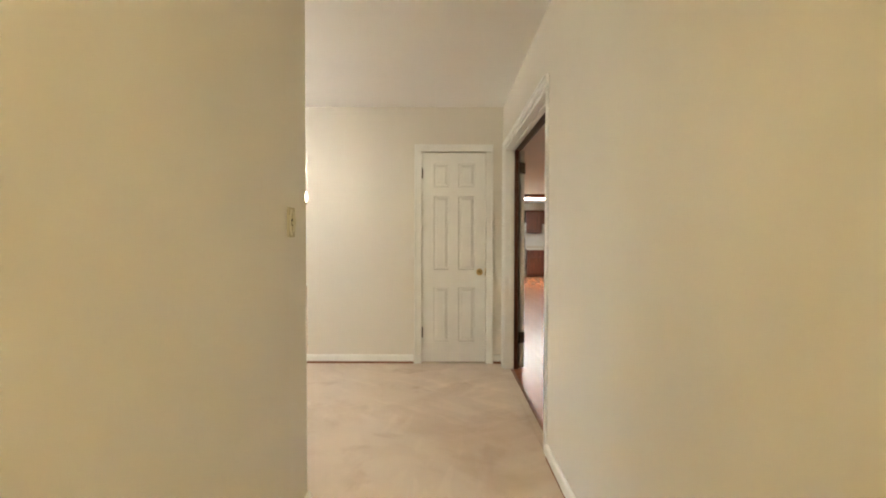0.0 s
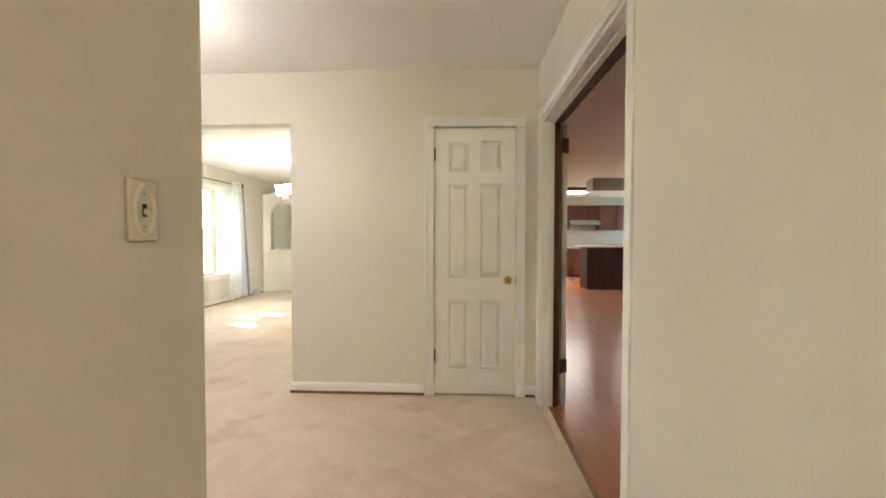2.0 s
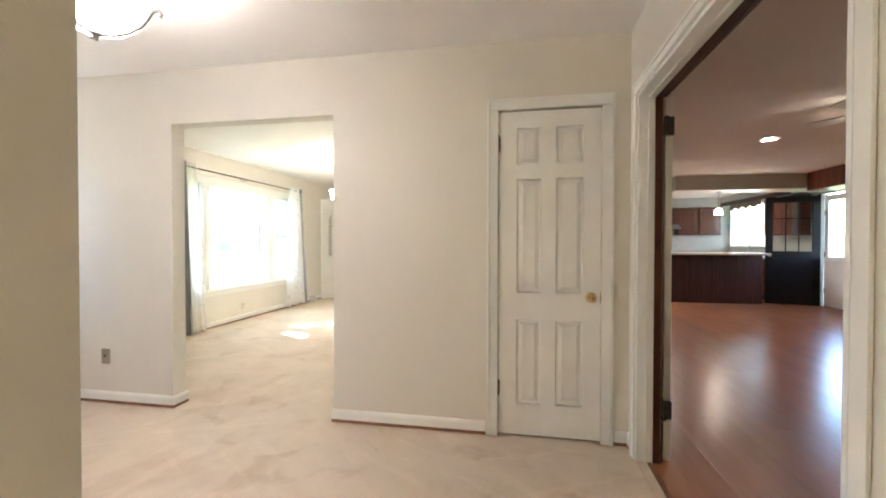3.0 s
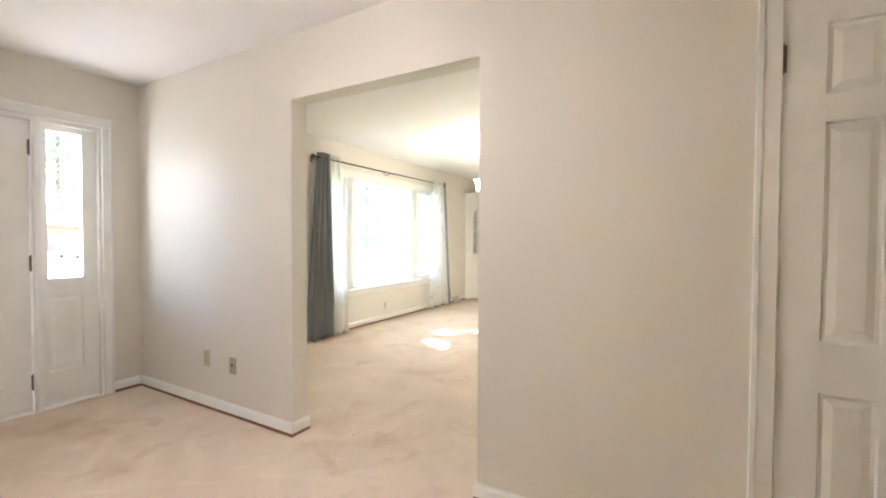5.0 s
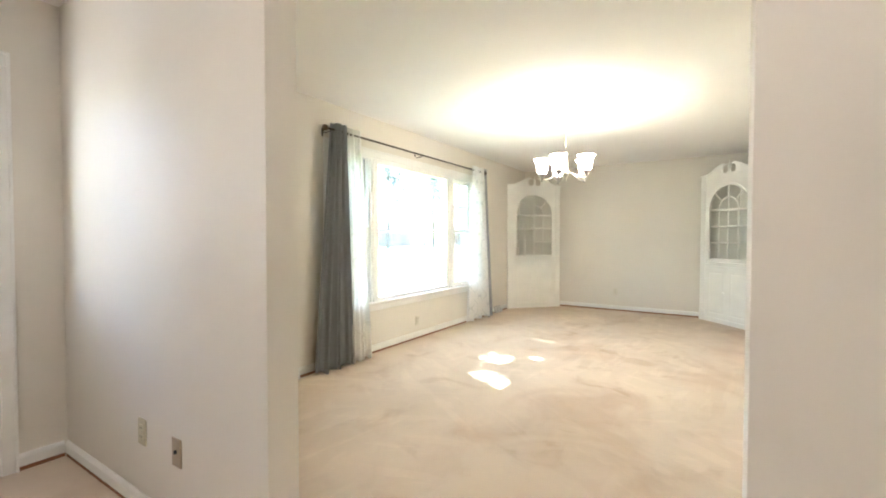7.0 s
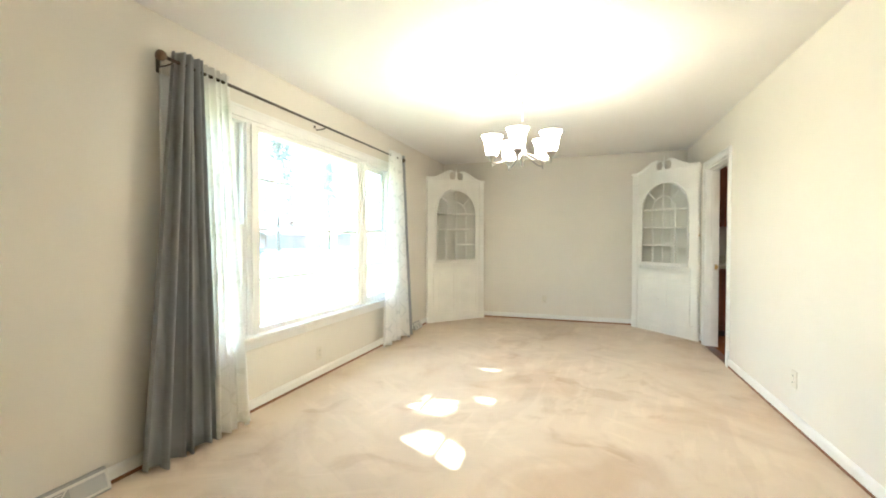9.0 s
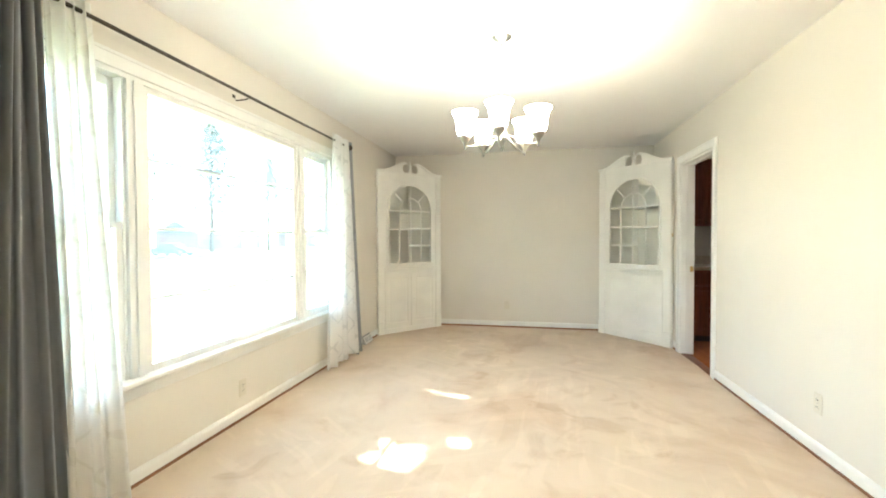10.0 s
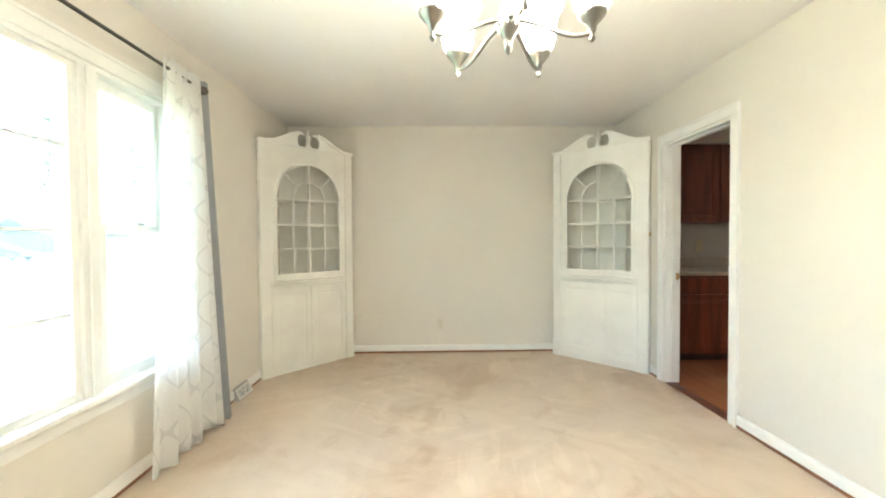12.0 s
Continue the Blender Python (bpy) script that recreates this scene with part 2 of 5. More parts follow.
STEEL = mat("stainless_steel", (0.55, 0.55, 0.54), 0.3, 1.0, var=0.05, scale=20, stretch=(1, 1, 12))
STORM = mat("white_storm_door", (0.82, 0.83, 0.86), 0.35, var=0.02)
GRASS = mat("lawn", (0.10, 0.13, 0.045), 0.9, var=0.3, scale=0.8, fine=14, bump=0.4, dist=0.03, fine_var=0.4)
ASPHALT = mat("asphalt", (0.055, 0.055, 0.055), 0.85, var=0.2, scale=1.2, fine=60, bump=0.2)
CONC = mat("concrete", (0.46, 0.44, 0.41), 0.85, var=0.12, scale=1.0, fine=40, bump=0.1)
BRICK = mat("brown_brick", (0.26, 0.13, 0.09), 0.85, var=0.2, scale=3, fine=12, bump=0.2)
SIDING = mat("pale_siding", (0.55, 0.53, 0.48), 0.6, var=0.05, scale=2)
ROOF = mat("grey_shingle", (0.12, 0.11, 0.11), 0.9, var=0.25, scale=4, fine=20, bump=0.3)
BARK = mat("bark", (0.13, 0.09, 0.06), 0.95, var=0.35, scale=5, fine=25, bump=0.6, dist=0.02, stretch=(1, 1, 0.25))
LEAF = mat("leaf", (0.085, 0.10, 0.065), 0.6, var=0.35, scale=3, fine=20, bump=0, rnd=0)
ln_ = LEAF.node_tree
tl_ = ln_.nodes.new("ShaderNodeBsdfTranslucent")
tl_.inputs["Color"].default_value = (0.23, 0.25, 0.17, 1)
mx_ = ln_.nodes.new("ShaderNodeMixShader")
ln_.links.new(ln_.nodes["Principled BSDF"].outputs["BSDF"], mx_.inputs[1])
ln_.links.new(tl_.outputs["BSDF"], mx_.inputs[2])
ln_.links.new(mx_.outputs["Shader"], ln_.nodes["Material Output"].inputs["Surface"])
FANL = mat("lit_fan_bowl_glass", (0.9, 0.86, 0.78), 0.35, bump=0, emit=(1.0, 0.84, 0.64), strength=1.6)
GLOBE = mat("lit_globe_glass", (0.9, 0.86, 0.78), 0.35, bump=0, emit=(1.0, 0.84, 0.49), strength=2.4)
CARP1 = mat("silver_car_paint", (0.45, 0.46, 0.48), 0.22, 0.6, var=0.03, bump=0)
CARP2 = mat("blue_car_paint", (0.22, 0.28, 0.36), 0.22, 0.3, var=0.03, bump=0)
RUBBER = mat("tyre_rubber", (0.02, 0.02, 0.02), 0.85)
CARGL = mat("dark_car_glass", (0.03, 0.035, 0.04), 0.08, var=0.02, bump=0)


# ---- mesh helpers ----
def box(bm, x0, x1, y0, y1, z0, z1, bev=0.0, seg=2):
    r = bmesh.ops.create_cube(bm, size=1.0, matrix=Matrix.Translation(((x0 + x1) / 2, (y0 + y1) / 2, (z0 + z1) / 2)) @ Matrix.Diagonal((abs(x1 - x0), abs(y1 - y0), abs(z1 - z0), 1)))
    if bev:
        es = list({e for v in r["verts"] for e in v.link_edges})
        bmesh.ops.bevel(bm, geom=es, offset=bev, segments=seg, affect="EDGES", profile=0.5)
    return bm


def boxes(*args, bev=0.0):
    bm = bmesh.new()
    for a in args:
        box(bm, *a, bev=bev)
    return bm


def lathe(prof, n=24, m=None):
    """A turned solid round z from (radius, z) pairs."""
    bm = bmesh.new()
    rings = []
    for r, z in prof:
        rings.append([bm.verts.new((r * math.cos(2 * math.pi * k / n), r * math.sin(2 * math.pi * k / n), z)) for k in range(n)] if r > 1e-5 else [bm.verts.new((0, 0, z))])
    for a, b in zip(rings, rings[1:]):
        for k in range(n):
            q = (k + 1) % n
            if len(a) == 1 and len(b) == 1:
                continue
            if len(a) == 1:
                bm.faces.new((a[0], b[q], b[k]))
            elif len(b) == 1:
                bm.faces.new((a[k], a[q], b[0]))
            else:
                bm.faces.new((a[k], a[q], b[q], b[k]))
    for f in bm.faces:
        f.smooth = True
    bmesh.ops.recalc_face_normals(bm, faces=bm.faces)
    if m is not None:
        bm.transform(m)
    return bm


def tube(pts, r, n=10, bm=None):
    """A round bar along points; r may be one radius or one a point."""
    bm = bm or bmesh.new()
    pts = [Vector(p) for p in pts]
    rs = r if isinstance(r, (list, tuple)) else [r] * len(pts)
    rings = []
    for i, p in enumerate(pts):
        d = (pts[min(i + 1, len(pts) - 1)] - pts[max(i - 1, 0)]).normalized()
        a = d.orthogonal().normalized() if abs(d.z) > 0.95 else d.cross(Vector((0, 0, 1))).normalized()
        b = d.cross(a)
        rings.append([bm.verts.new(p + rs[i] * (a * math.cos(2 * math.pi * k / n) + b * math.sin(2 * math.pi * k / n))) for k in range(n)])
    for u, v in zip(rings, rings[1:]):
        for k in range(n):
            bm.faces.new((u[k], u[(k + 1) % n], v[(k + 1) % n], v[k])).smooth = True
    bm.faces.new(rings[0][::-1])
    bm.faces.new(rings[-1])
    bmesh.ops.recalc_face_normals(bm, faces=bm.faces)
    return bm


def curve_band(bm, us, lo, hi, d0, d1):
    """A solid in local x (along) and z (up) between two curves, from depth y=d0 to y=d1."""
    cols = []
    for u in us:
        a, b = lo(u), hi(u)
        cols.append([bm.verts.new((u, d0, a)), bm.verts.new((u, d0, b)), bm.verts.new((u, d1, b)), bm.verts.new((u, d1, a))])
    for p, q in zip(cols, cols[1:]):
        for k in range(4):
            bm.faces.new((p[k], p[(k + 1) % 4], q[(k + 1) % 4], q[k]))
    bm.faces.new(cols[0][::-1])
    bm.faces.new(cols[-1])
    bmesh.ops.recalc_face_normals(bm, faces=bm.faces)
    return bm


def mesh_ob(name, bm, material):
    me = bpy.data.meshes.new(name)
    bmesh.ops.recalc_face_normals(bm, faces=bm.faces)
    bm.to_mesh(me)
    bm.free()
    me.materials.append(material)
    return new(name, me)


def part(name, bm, material, parent, label=""):
    ob = mesh_ob(name, bm, material)
    ob.parent = parent
    return tagged(ob, label)


def thing(name, m, label, category, group="", kind=""):
    ob = new(name)
    ob.empty_display_size = 0.1
    ob.matrix_basis = m
    return tagged(ob, label, category, group, kind)


def struct(name, bm, material, label, category):
    return tagged(mesh_ob(name, bm, material), label, category, kind="structure")


# ---- plan ----
XW, XE, XC, XL = -4.12, -0.59, 0.83, -0.33      # west wall, dining east wall, foyer east wall, corridor west wall
YS, YP, YD, YN = 1.955, 4.205, 4.325, 10.95     # foyer south wall, partition's two faces, dining north wall
HC = 2.46                                       # ceiling height
OP0, OP1, OPH = -2.31, -1.05, 2.07              # cased-free opening between foyer and dining room
CL0, CL1, DH = 0.05, 0.67, 2.035                # closet door
KD0, KD1 = 2.48, 4.045                           # double doorway to the kitchen (along y)
DD0, DD1 = 9.10, 9.91                           # dining to kitchen doorway
KX1, KY0, KY1 = 5.9, -1.2, 14.7                 # kitchen and family room
FD0, FD1, FDH = 2.62, 3.955, 2.06               # front door and sidelight opening
WN0, WN1, WZ0, WZ1 = 6.12, 8.92, 0.52, 2.06     # dining window opening
T = 0.12

# carpet in foyer, corridor and dining room
bm = boxes((XL, XC, -1.7, YP, -0.06, 0.0), (XW, XL, YS, YP, -0.06, 0.0), (OP0, OP1, YP, YD, -0.06, 0.0), (XW, XE, YD, YN, -0.06, 0.0), (CL0, CL1, YP, YD + 0.6, -0.06, 0.0), (XC, XC + 0.05, KD0 + 0.019, KD1 - 0.025, -0.06, 0.004))
struct("floor", bm, CARPET, "beige cut-pile carpet with brushed pile marks and faint stains", "floor")
struct("floor_kitchen", boxes((XC + 0.02, KX1, KY0, KY1, -0.06, -0.0015), (XE + 0.02, XC + 0.02, 4.95, KY1, -0.06, -0.0015), (XE + 0.02, XC + 0.02, KD0, KD1, -0.06, -0.0015)), SUBFLOOR, "brown underlay seen in the joints of the laminate planks", "floor")
struct("ceiling", boxes((XW - 0.25, XC + 0.06, -1.9, YN + 0.15, HC, HC + 0.15)), CEIL, "white painted plaster ceiling", "ceiling")
struct("ceiling_kitchen", boxes((XC + 0.06, KX1 + 0.2, KY0 - 0.2, KY1 + 0.2, HC, HC + 0.15), (XE + T, XC + 0.06, YN + 0.15, KY1 + 0.2, HC, HC + 0.15)), CEIL, "white painted ceiling of kitchen and family room", "ceiling")
# roof over all, so that no daylight leaks in
struct("roof", boxes((XW - 0.5, KX1 + 0.6, -2.6, KY1 + 0.6, HC + 0.2, HC + 0.4)), ROOF, "grey shingled roof with an eave over the front wall", "roof")


def wall(name, bm, label="beige painted plaster wall with satin sheen", m=None):
    return struct(name, bm, m or WALL, label, "wall")


XO = XW - 0.2
wall("wall_west", boxes((XO, XW, -1.9, FD0, 0, HC), (XO, XW, FD0, FD1, FDH, HC), (XO, XW, FD1, WN0, 0, HC), (XO, XW, WN0, WN1, 0, WZ0), (XO, XW, WN0, WN1, WZ1, HC), (XO, XW, WN1, YN + 0.15, 0, HC)))
wall("wall_foyer_south", boxes((XW, XL, YS - T, YS, 0, HC)))
wall("wall_corridor_west", boxes((XL - T, XL, -1.7, YS - T, 0, HC)))
wall("wall_corridor_end", boxes((XL, XC, -1.8, -1.7, 0, HC)))
wall("wall_partition", boxes((XW, OP0, YP, YD, 0, HC), (OP0, OP1, YP, YD, OPH, HC), (OP1, CL0, YP, YD, 0, HC), (CL0, CL1, YP, YD, DH, HC), (CL1, XC + T, YP, YD, 0, HC)))
wall("wall_foyer_east", boxes((XC, XC + T, -1.8, KD0, 0, HC), (XC, XC + T, KD0, KD1, DH, HC), (XC, XC + T, KD1, YP, 0, HC)))
wall("wall_dining_east", boxes((XE, XE + T, YD, DD0, 0, HC), (XE, XE + T, DD0, DD1, DH, HC), (XE, XE + T, DD1, YN, 0, HC)))
wall("wall_north", boxes((XW, XE + T, YN, YN + T, 0, HC)))
wall("wall_closet", boxes((XE + T, XC + T, 4.95, 5.05, 0, HC), (XC, XC + T, YD, 4.95, 0, HC)))
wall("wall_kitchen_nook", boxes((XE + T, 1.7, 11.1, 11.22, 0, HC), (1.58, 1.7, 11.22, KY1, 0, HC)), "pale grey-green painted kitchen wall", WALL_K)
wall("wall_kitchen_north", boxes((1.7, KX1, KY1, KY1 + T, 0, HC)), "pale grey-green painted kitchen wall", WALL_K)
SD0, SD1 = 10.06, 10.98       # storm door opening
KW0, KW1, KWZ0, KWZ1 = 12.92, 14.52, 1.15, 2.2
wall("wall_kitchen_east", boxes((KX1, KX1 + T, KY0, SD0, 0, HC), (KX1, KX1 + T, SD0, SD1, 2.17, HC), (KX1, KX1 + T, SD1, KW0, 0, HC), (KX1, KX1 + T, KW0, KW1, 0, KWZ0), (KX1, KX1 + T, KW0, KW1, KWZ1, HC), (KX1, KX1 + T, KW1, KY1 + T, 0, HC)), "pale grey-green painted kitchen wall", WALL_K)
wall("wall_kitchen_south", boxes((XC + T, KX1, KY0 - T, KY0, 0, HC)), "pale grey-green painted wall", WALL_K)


def baseboard(bm, p, q, nrm, h=0.086):
    """Moulded baseboard along the wall line p-q; nrm points into the room."""
    prof = [(0.0, 0.022), (0.014, 0.022), (0.014, h - 0.02), (0.010, h - 0.008), (0.004, h), (0.0, h)]
    rows = [[bm.verts.new((e[0] + nrm[0] * d, e[1] + nrm[1] * d, z)) for d, z in prof] for e in (p, q)]
    for k in range(len(prof)):
        bm.faces.new((rows[0][k], rows[0][(k + 1) % len(prof)], rows[1][(k + 1) % len(prof)], rows[1][k]))
    bm.faces.new(rows[0])
    bm.faces.new(rows[1][::-1])


def strip(bm, p, q, nrm):
    d = 0.011
    box(bm, *sorted((p[0], q[0] + nrm[0] * d)), *sorted((p[1], q[1] + nrm[1] * d)), -0.004, 0.022)


G = 0.0145
RUNS = [
    ((XW, YS), (XL, YS), (0, 1)), ((XW, FD1 + 0.0), (XW, YP - G), (1, 0)), ((XW, YS + G), (XW, FD0 - 0.06), (1, 0)),
    ((XW + G, YP), (OP0, YP), (0, -1)), ((OP0, YP - G), (OP0, YD + G), (1, 0)), ((OP1, YP - G), (OP1, YD + G), (-1, 0)), ((OP1, YP), (CL0 - 0.075, YP), (0, -1)), ((CL1 + 0.075, YP), (XC - G, YP), (0, -1)),
    ((XC, KD1 + 0.065), (XC, YP), (-1, 0)), ((XC, -1.7), (XC, KD0 - 0.065), (-1, 0)), ((XL, -1.7), (XL, YS + G), (1, 0)),
    ((XW + G, YD), (OP0, YD), (0, 1)), ((OP1, YD), (XE - G, YD), (0, 1)), ((XW, YD), (XW, 5.25), (1, 0)), ((XW, 5.72), (XW, 9.60), (1, 0)), ((XW, 9.83), (XW, 10.12), (1, 0)),
    ((XE, YD), (XE, DD0 - 0.075), (-1, 0)), ((XE, DD1 + 0.075), (XE, 10.12), (-1, 0)), ((-3.44, YN), (-1.26, YN), (0, -1)),
]
for p, q, nr in RUNS:
    bm = bmesh.new()
    baseboard(bm, p, q, nr)
    b_ob = struct("baseboard", bm, TRIM, "white painted moulded baseboard", "baseboard")
    bm = bmesh.new()
    strip(bm, p, q, nr)
    s_ob = part("gap_strip", bm, SHOE, b_ob, "bare brown wood below the baseboard")


def casing(name, axis, at, nrm, u0, u1, top, depth, w=0.07, label="white painted moulded door casing", slim=0.0, lining=True):
    """Door casing round an opening from u0 to u1 and up to top, on a wall face at 'at' (x or y), facing nrm (+1/-1), with the jamb lining through the wall. slim: how much thinner its first leg is planed."""
    base = tagged(new(name), label, "door casing", kind="structure")

    def put(nm, u_a, u_b, d_a, d_b, z_a, z_b, m, bev):
        bm = bmesh.new()
        da, db = sorted((at + nrm * d_a, at + nrm * d_b))
        if axis == "y":
            box(bm, u_a, u_b, da, db, z_a, z_b, bev)
        else:
            box(bm, da, db, u_a, u_b, z_a, z_b, bev)
        return part(nm, bm, m, base)
    for ua, ub, inner in ((u0 - w, u0 - 0.004, 1), (u1 + 0.004, u1 + w, 0)):
        d = 0.016 - slim * inner
        put("casing_leg", ua, ub, 0.0, d, 0, top + 0.004, TRIM, 0.003)
        eb = (ub - 0.016, ub) if not inner else (ua, ua + 0.016)
        put("casing_bead", *eb, d, d + 0.008 - slim * inner * 0.6, 0, top + w, TRIM, 0.0015)
    put("casing_head", u0 - w, u1 + w, 0.0, 0.016, top + 0.0042, top + w, TRIM, 0.004)
    put("casing_bead", u0 - w + 0.016, u1 + w - 0.016, 0.016, 0.024, top + w - 0.016, top + w, TRIM, 0.003)
    if not lining:
        return base
    j = 0.018
    put("jamb", u0, u0 + j, 0.004, -depth - 0.004, 0, top, TRIM, 0.002)
    put("jamb", u1 - j, u1, 0.004, -depth - 0.004, 0, top, TRIM, 0.002)
    put("jamb", u0 + j, u1 - j, 0.004, -depth - 0.004, top - j, top, TRIM, 0.002)
    for ua, ub in ((u0 + j, u0 + j + 0.012), (u1 - j - 0.012, u1 - j)):
        put("stop", ua, ub, -0.045, -0.08, 0, top - j, TRIM, 0.002)
    put("stop", u0 + j + 0.012, u1 - j - 0.012, -0.045, -0.08, top - j - 0.012, top - j, TRIM, 0.002)
    return base


casing("trim_closet", "y", YP, -1, CL0 + 0.006, CL1 - 0.006, DH - 0.004, T, w=0.072, lining=False)
casing("trim_double_door", "x", XC, -1, KD0, KD1, DH, T, w=0.054, slim=0.009)
casing("trim_dining_door", "x", XE, -1, DD0, DD1, DH, T, w=0.078)


# ---- doors ----
def panel_slab(w, h, th, panels, rec=0.012, mw=0.015):
    """A door leaf in local x (width) and z, front face at y=0, back at y=th, with recessed, raised-field panels on the front."""
    bm = bmesh.new()
    us = sorted({0.0, w, *[c for p in panels for c in p[:2]]})
    vs = sorted({0.0, h, *[c for p in panels for c in p[2:]]})

    def quad(*co):
        bm.faces.new([bm.verts.new(c) for c in co])
    for a, b in zip(us, us[1:]):
        for c, d in zip(vs, vs[1:]):
            if not any(p[0] <= a and b <= p[1] and p[2] <= c and d <= p[3] for p in panels):
                quad((a, 0, c), (b, 0, c), (b, 0, d), (a, 0, d))
    for x0, x1, z0, z1 in panels:
        rings = [(0, 0), (0.004, rec), (mw, rec), (mw + 0.022, rec * 0.35)]
        loops = [[(x0 + o, d, z0 + o), (x1 - o, d, z0 + o), (x1 - o, d, z1 - o), (x0 + o, d, z1 - o)] for o, d in rings]
        for p, q in zip(loops, loops[1:]):
            for k in range(4):
                quad(p[k], p[(k + 1) % 4], q[(k + 1) % 4], q[k])
        quad(*loops[-1])
    quad((0, th, 0), (0, th, h), (w, th, h), (w, th, 0))
    for c in (((0, 0, 0), (0, 0, h), (0, th, h), (0, th, 0)), ((w, 0, 0), (w, th, 0), (w, th, h), (w, 0, h)), ((0, 0, h), (w, 0, h), (w, th, h), (0, th, h)), ((0, 0, 0), (0, th, 0), (w, th, 0), (w, 0, 0))):
        quad(*c)
    bmesh.ops.remove_doubles(bm, verts=bm.verts, dist=0.0004)
    return bm


def six_panels(w):
    a, b, c, d = 0.115 * w / 0.62, 0.262 * w / 0.62, 0.355 * w / 0.62, 0.515 * w / 0.62
    return [(x0, x1, z0, z1) for x0, x1 in ((a, b), (c, d)) for z0, z1 in ((0.195, 0.72), (0.89, 1.595), (1.685, 1.91))]


def hinge(parent, x, y, z, turn=0.0, h=0.09, mat_=None):
    bm = tube([(0, 0, -h / 2), (0, 0, h / 2)], 0.007, 8)
    box(bm, -0.012, 0.012, -0.002, 0.003, -h / 2, h / 2)
    for zz in (-h / 2 - 0.006, h / 2 + 0.006):
        tube([(0, 0, zz - 0.004), (0, 0, zz + 0.004)], 0.005, 8, bm)
    bm.transform(pose(x, y, z, 0, 0, turn))
    return part("hinge", bm, mat_ or HINGE, parent, "dark metal butt hinge")


def knob(parent, x, y, z, m_, rx=90):
    bm = lathe([(0.0, 0), (0.031, 0), (0.032, 0.004), (0.026, 0.008), (0.011, 0.012), (0.010, 0.028), (0.018, 0.034), (0.026, 0.044), (0.027, 0.054), (0.020, 0.063), (0, 0.066)], 20, pose(x, y, z, rx, 0, 0))
    return part("knob", bm, m_, parent, "polished brass round knob")


d1 = thing("closet_door", pose(CL0 + 0.004, YP - 0.004 + 0.008, 0.014), "closed white six-panel closet door with brass knob", "door")
W1 = CL1 - CL0 - 0.008
part("slab", panel_slab(W1, 2.012, 0.035, six_panels(W1)), TRIM, d1)
knob(d1, 0.555, 0.0, 0.87, BRASS)
part("latch_plate", boxes((W1 - 0.004, W1 + 0.002, -0.008, 0.0, 0.835, 0.905)), BRASS, d1)
for z in (0.29, 1.815):
    hinge(d1, -0.002, -0.006, z)

# leaf of the double doorway, folded back flat on the kitchen side
d2 = thing("kitchen_door", pose(1.008, KD1 + 0.008, 0.012, 0, 0, 90), "white panelled door folded back open on dark hinges", "door")
part("slab", panel_slab(0.72, 2.0, 0.036, six_panels(0.72)), TRIM, d2)
d2b = part("hinge_edge", boxes((-0.003, -0.0005, 0.0, 0.036, 0.0, 2.0)), TRIM, d2)
for z in (0.28, 1.84):
    bm = boxes((-0.016, -0.004, -0.004, 0.032, z - 0.05, z + 0.05))
    tube([(-0.028, 0.045, z - 0.05), (-0.028, 0.045, z + 0.05)], 0.009, 8, bm)
    box(bm, -0.05, -0.014, 0.034, 0.05, z - 0.048, z + 0.048)
    part("hinge", bm, IRON, d2, "heavy dark hinge")
# dark stained jamb liner and casing on the kitchen side of the doorway
kc = tagged(new("trim_kitchen_side"), "dark stained wood casing on the kitchen side", "door casing", kind="structure")
part("casing_leg", boxes((XC + T + 0.001, XC + T + 0.012, KD1 + 0.002, KD1 + 0.028, 0, DH + 0.07), bev=0.003), WOODK, kc)
part("casing_leg", boxes((XC + T + 0.001, XC + T + 0.02, KD0 - 0.06, KD0 + 0.01, 0, DH + 0.07), bev=0.003), WOODK, kc)
part("casing_head", boxes((XC + T + 0.001, XC + T + 0.02, KD0 + 0.011, KD1 - 0.019, DH - 0.03, DH + 0.07), bev=0.003), WOODK, kc)
part("jamb_liner", boxes((XC + 0.055, XC + T + 0.0, KD1 - 0.024, KD1 - 0.0185, 0, DH - 0.02)), WOODM, kc)
part("jamb_liner", boxes((XC + 0.055, XC + T + 0.0, KD0 + 0.02, KD1 - 0.025, DH - 0.024, DH - 0.0185)), WOODK, kc)
part("threshold", boxes((XC + 0.05, XC + 0.078, KD0 + 0.02, KD1 - 0.026, -0.012, 0.006), bev=0.002), SHOE, kc, "thin wood threshold at the carpet edge")

# strike on the dining doorway, small brass catch
tk = thing("strike_plate", pose(XE + 0.085, DD1 - 0.0215, 0.91), "small brass strike plate on the white door jamb", "strike plate")
part("plate", boxes((-0.022, 0.022, -0.004, 0.0, -0.03, 0.03), bev=0.0015), BRASS, tk)
part("lip", boxes((0.022, 0.03, -0.008, 0.0, -0.016, 0.016), bev=0.0015), BRASS, tk)

# front door and sidelight in the west wall (local x runs along the wall to +y, front faces the room)
fd = thing("front_door", pose(XW - 0.03, FD0 + 0.03, 0.014, 0, 0, 90), "closed white six-panel front door with dark hinges", "door")
WF = 0.885
part("slab", panel_slab(WF, 2.0145, 0.045, six_panels(WF)), TRIM, fd)
for z in (0.2, 1.03, 1.83):
    hinge(fd, WF + 0.004, -0.008, z, h=0.1)
knob(fd, 0.07, 0.0, 0.95, BRASS)
fr = tagged(new("trim_front_door"), "white painted entrance frame with casing", "door frame", kind="structure")
y_m = FD0 + 0.03 + WF + 0.004           # mullion between door and sidelight
part("jamb", boxes((XW - 0.2, XW + 0.002, FD0, FD0 + 0.027, 0, FDH)), TRIM, fr)
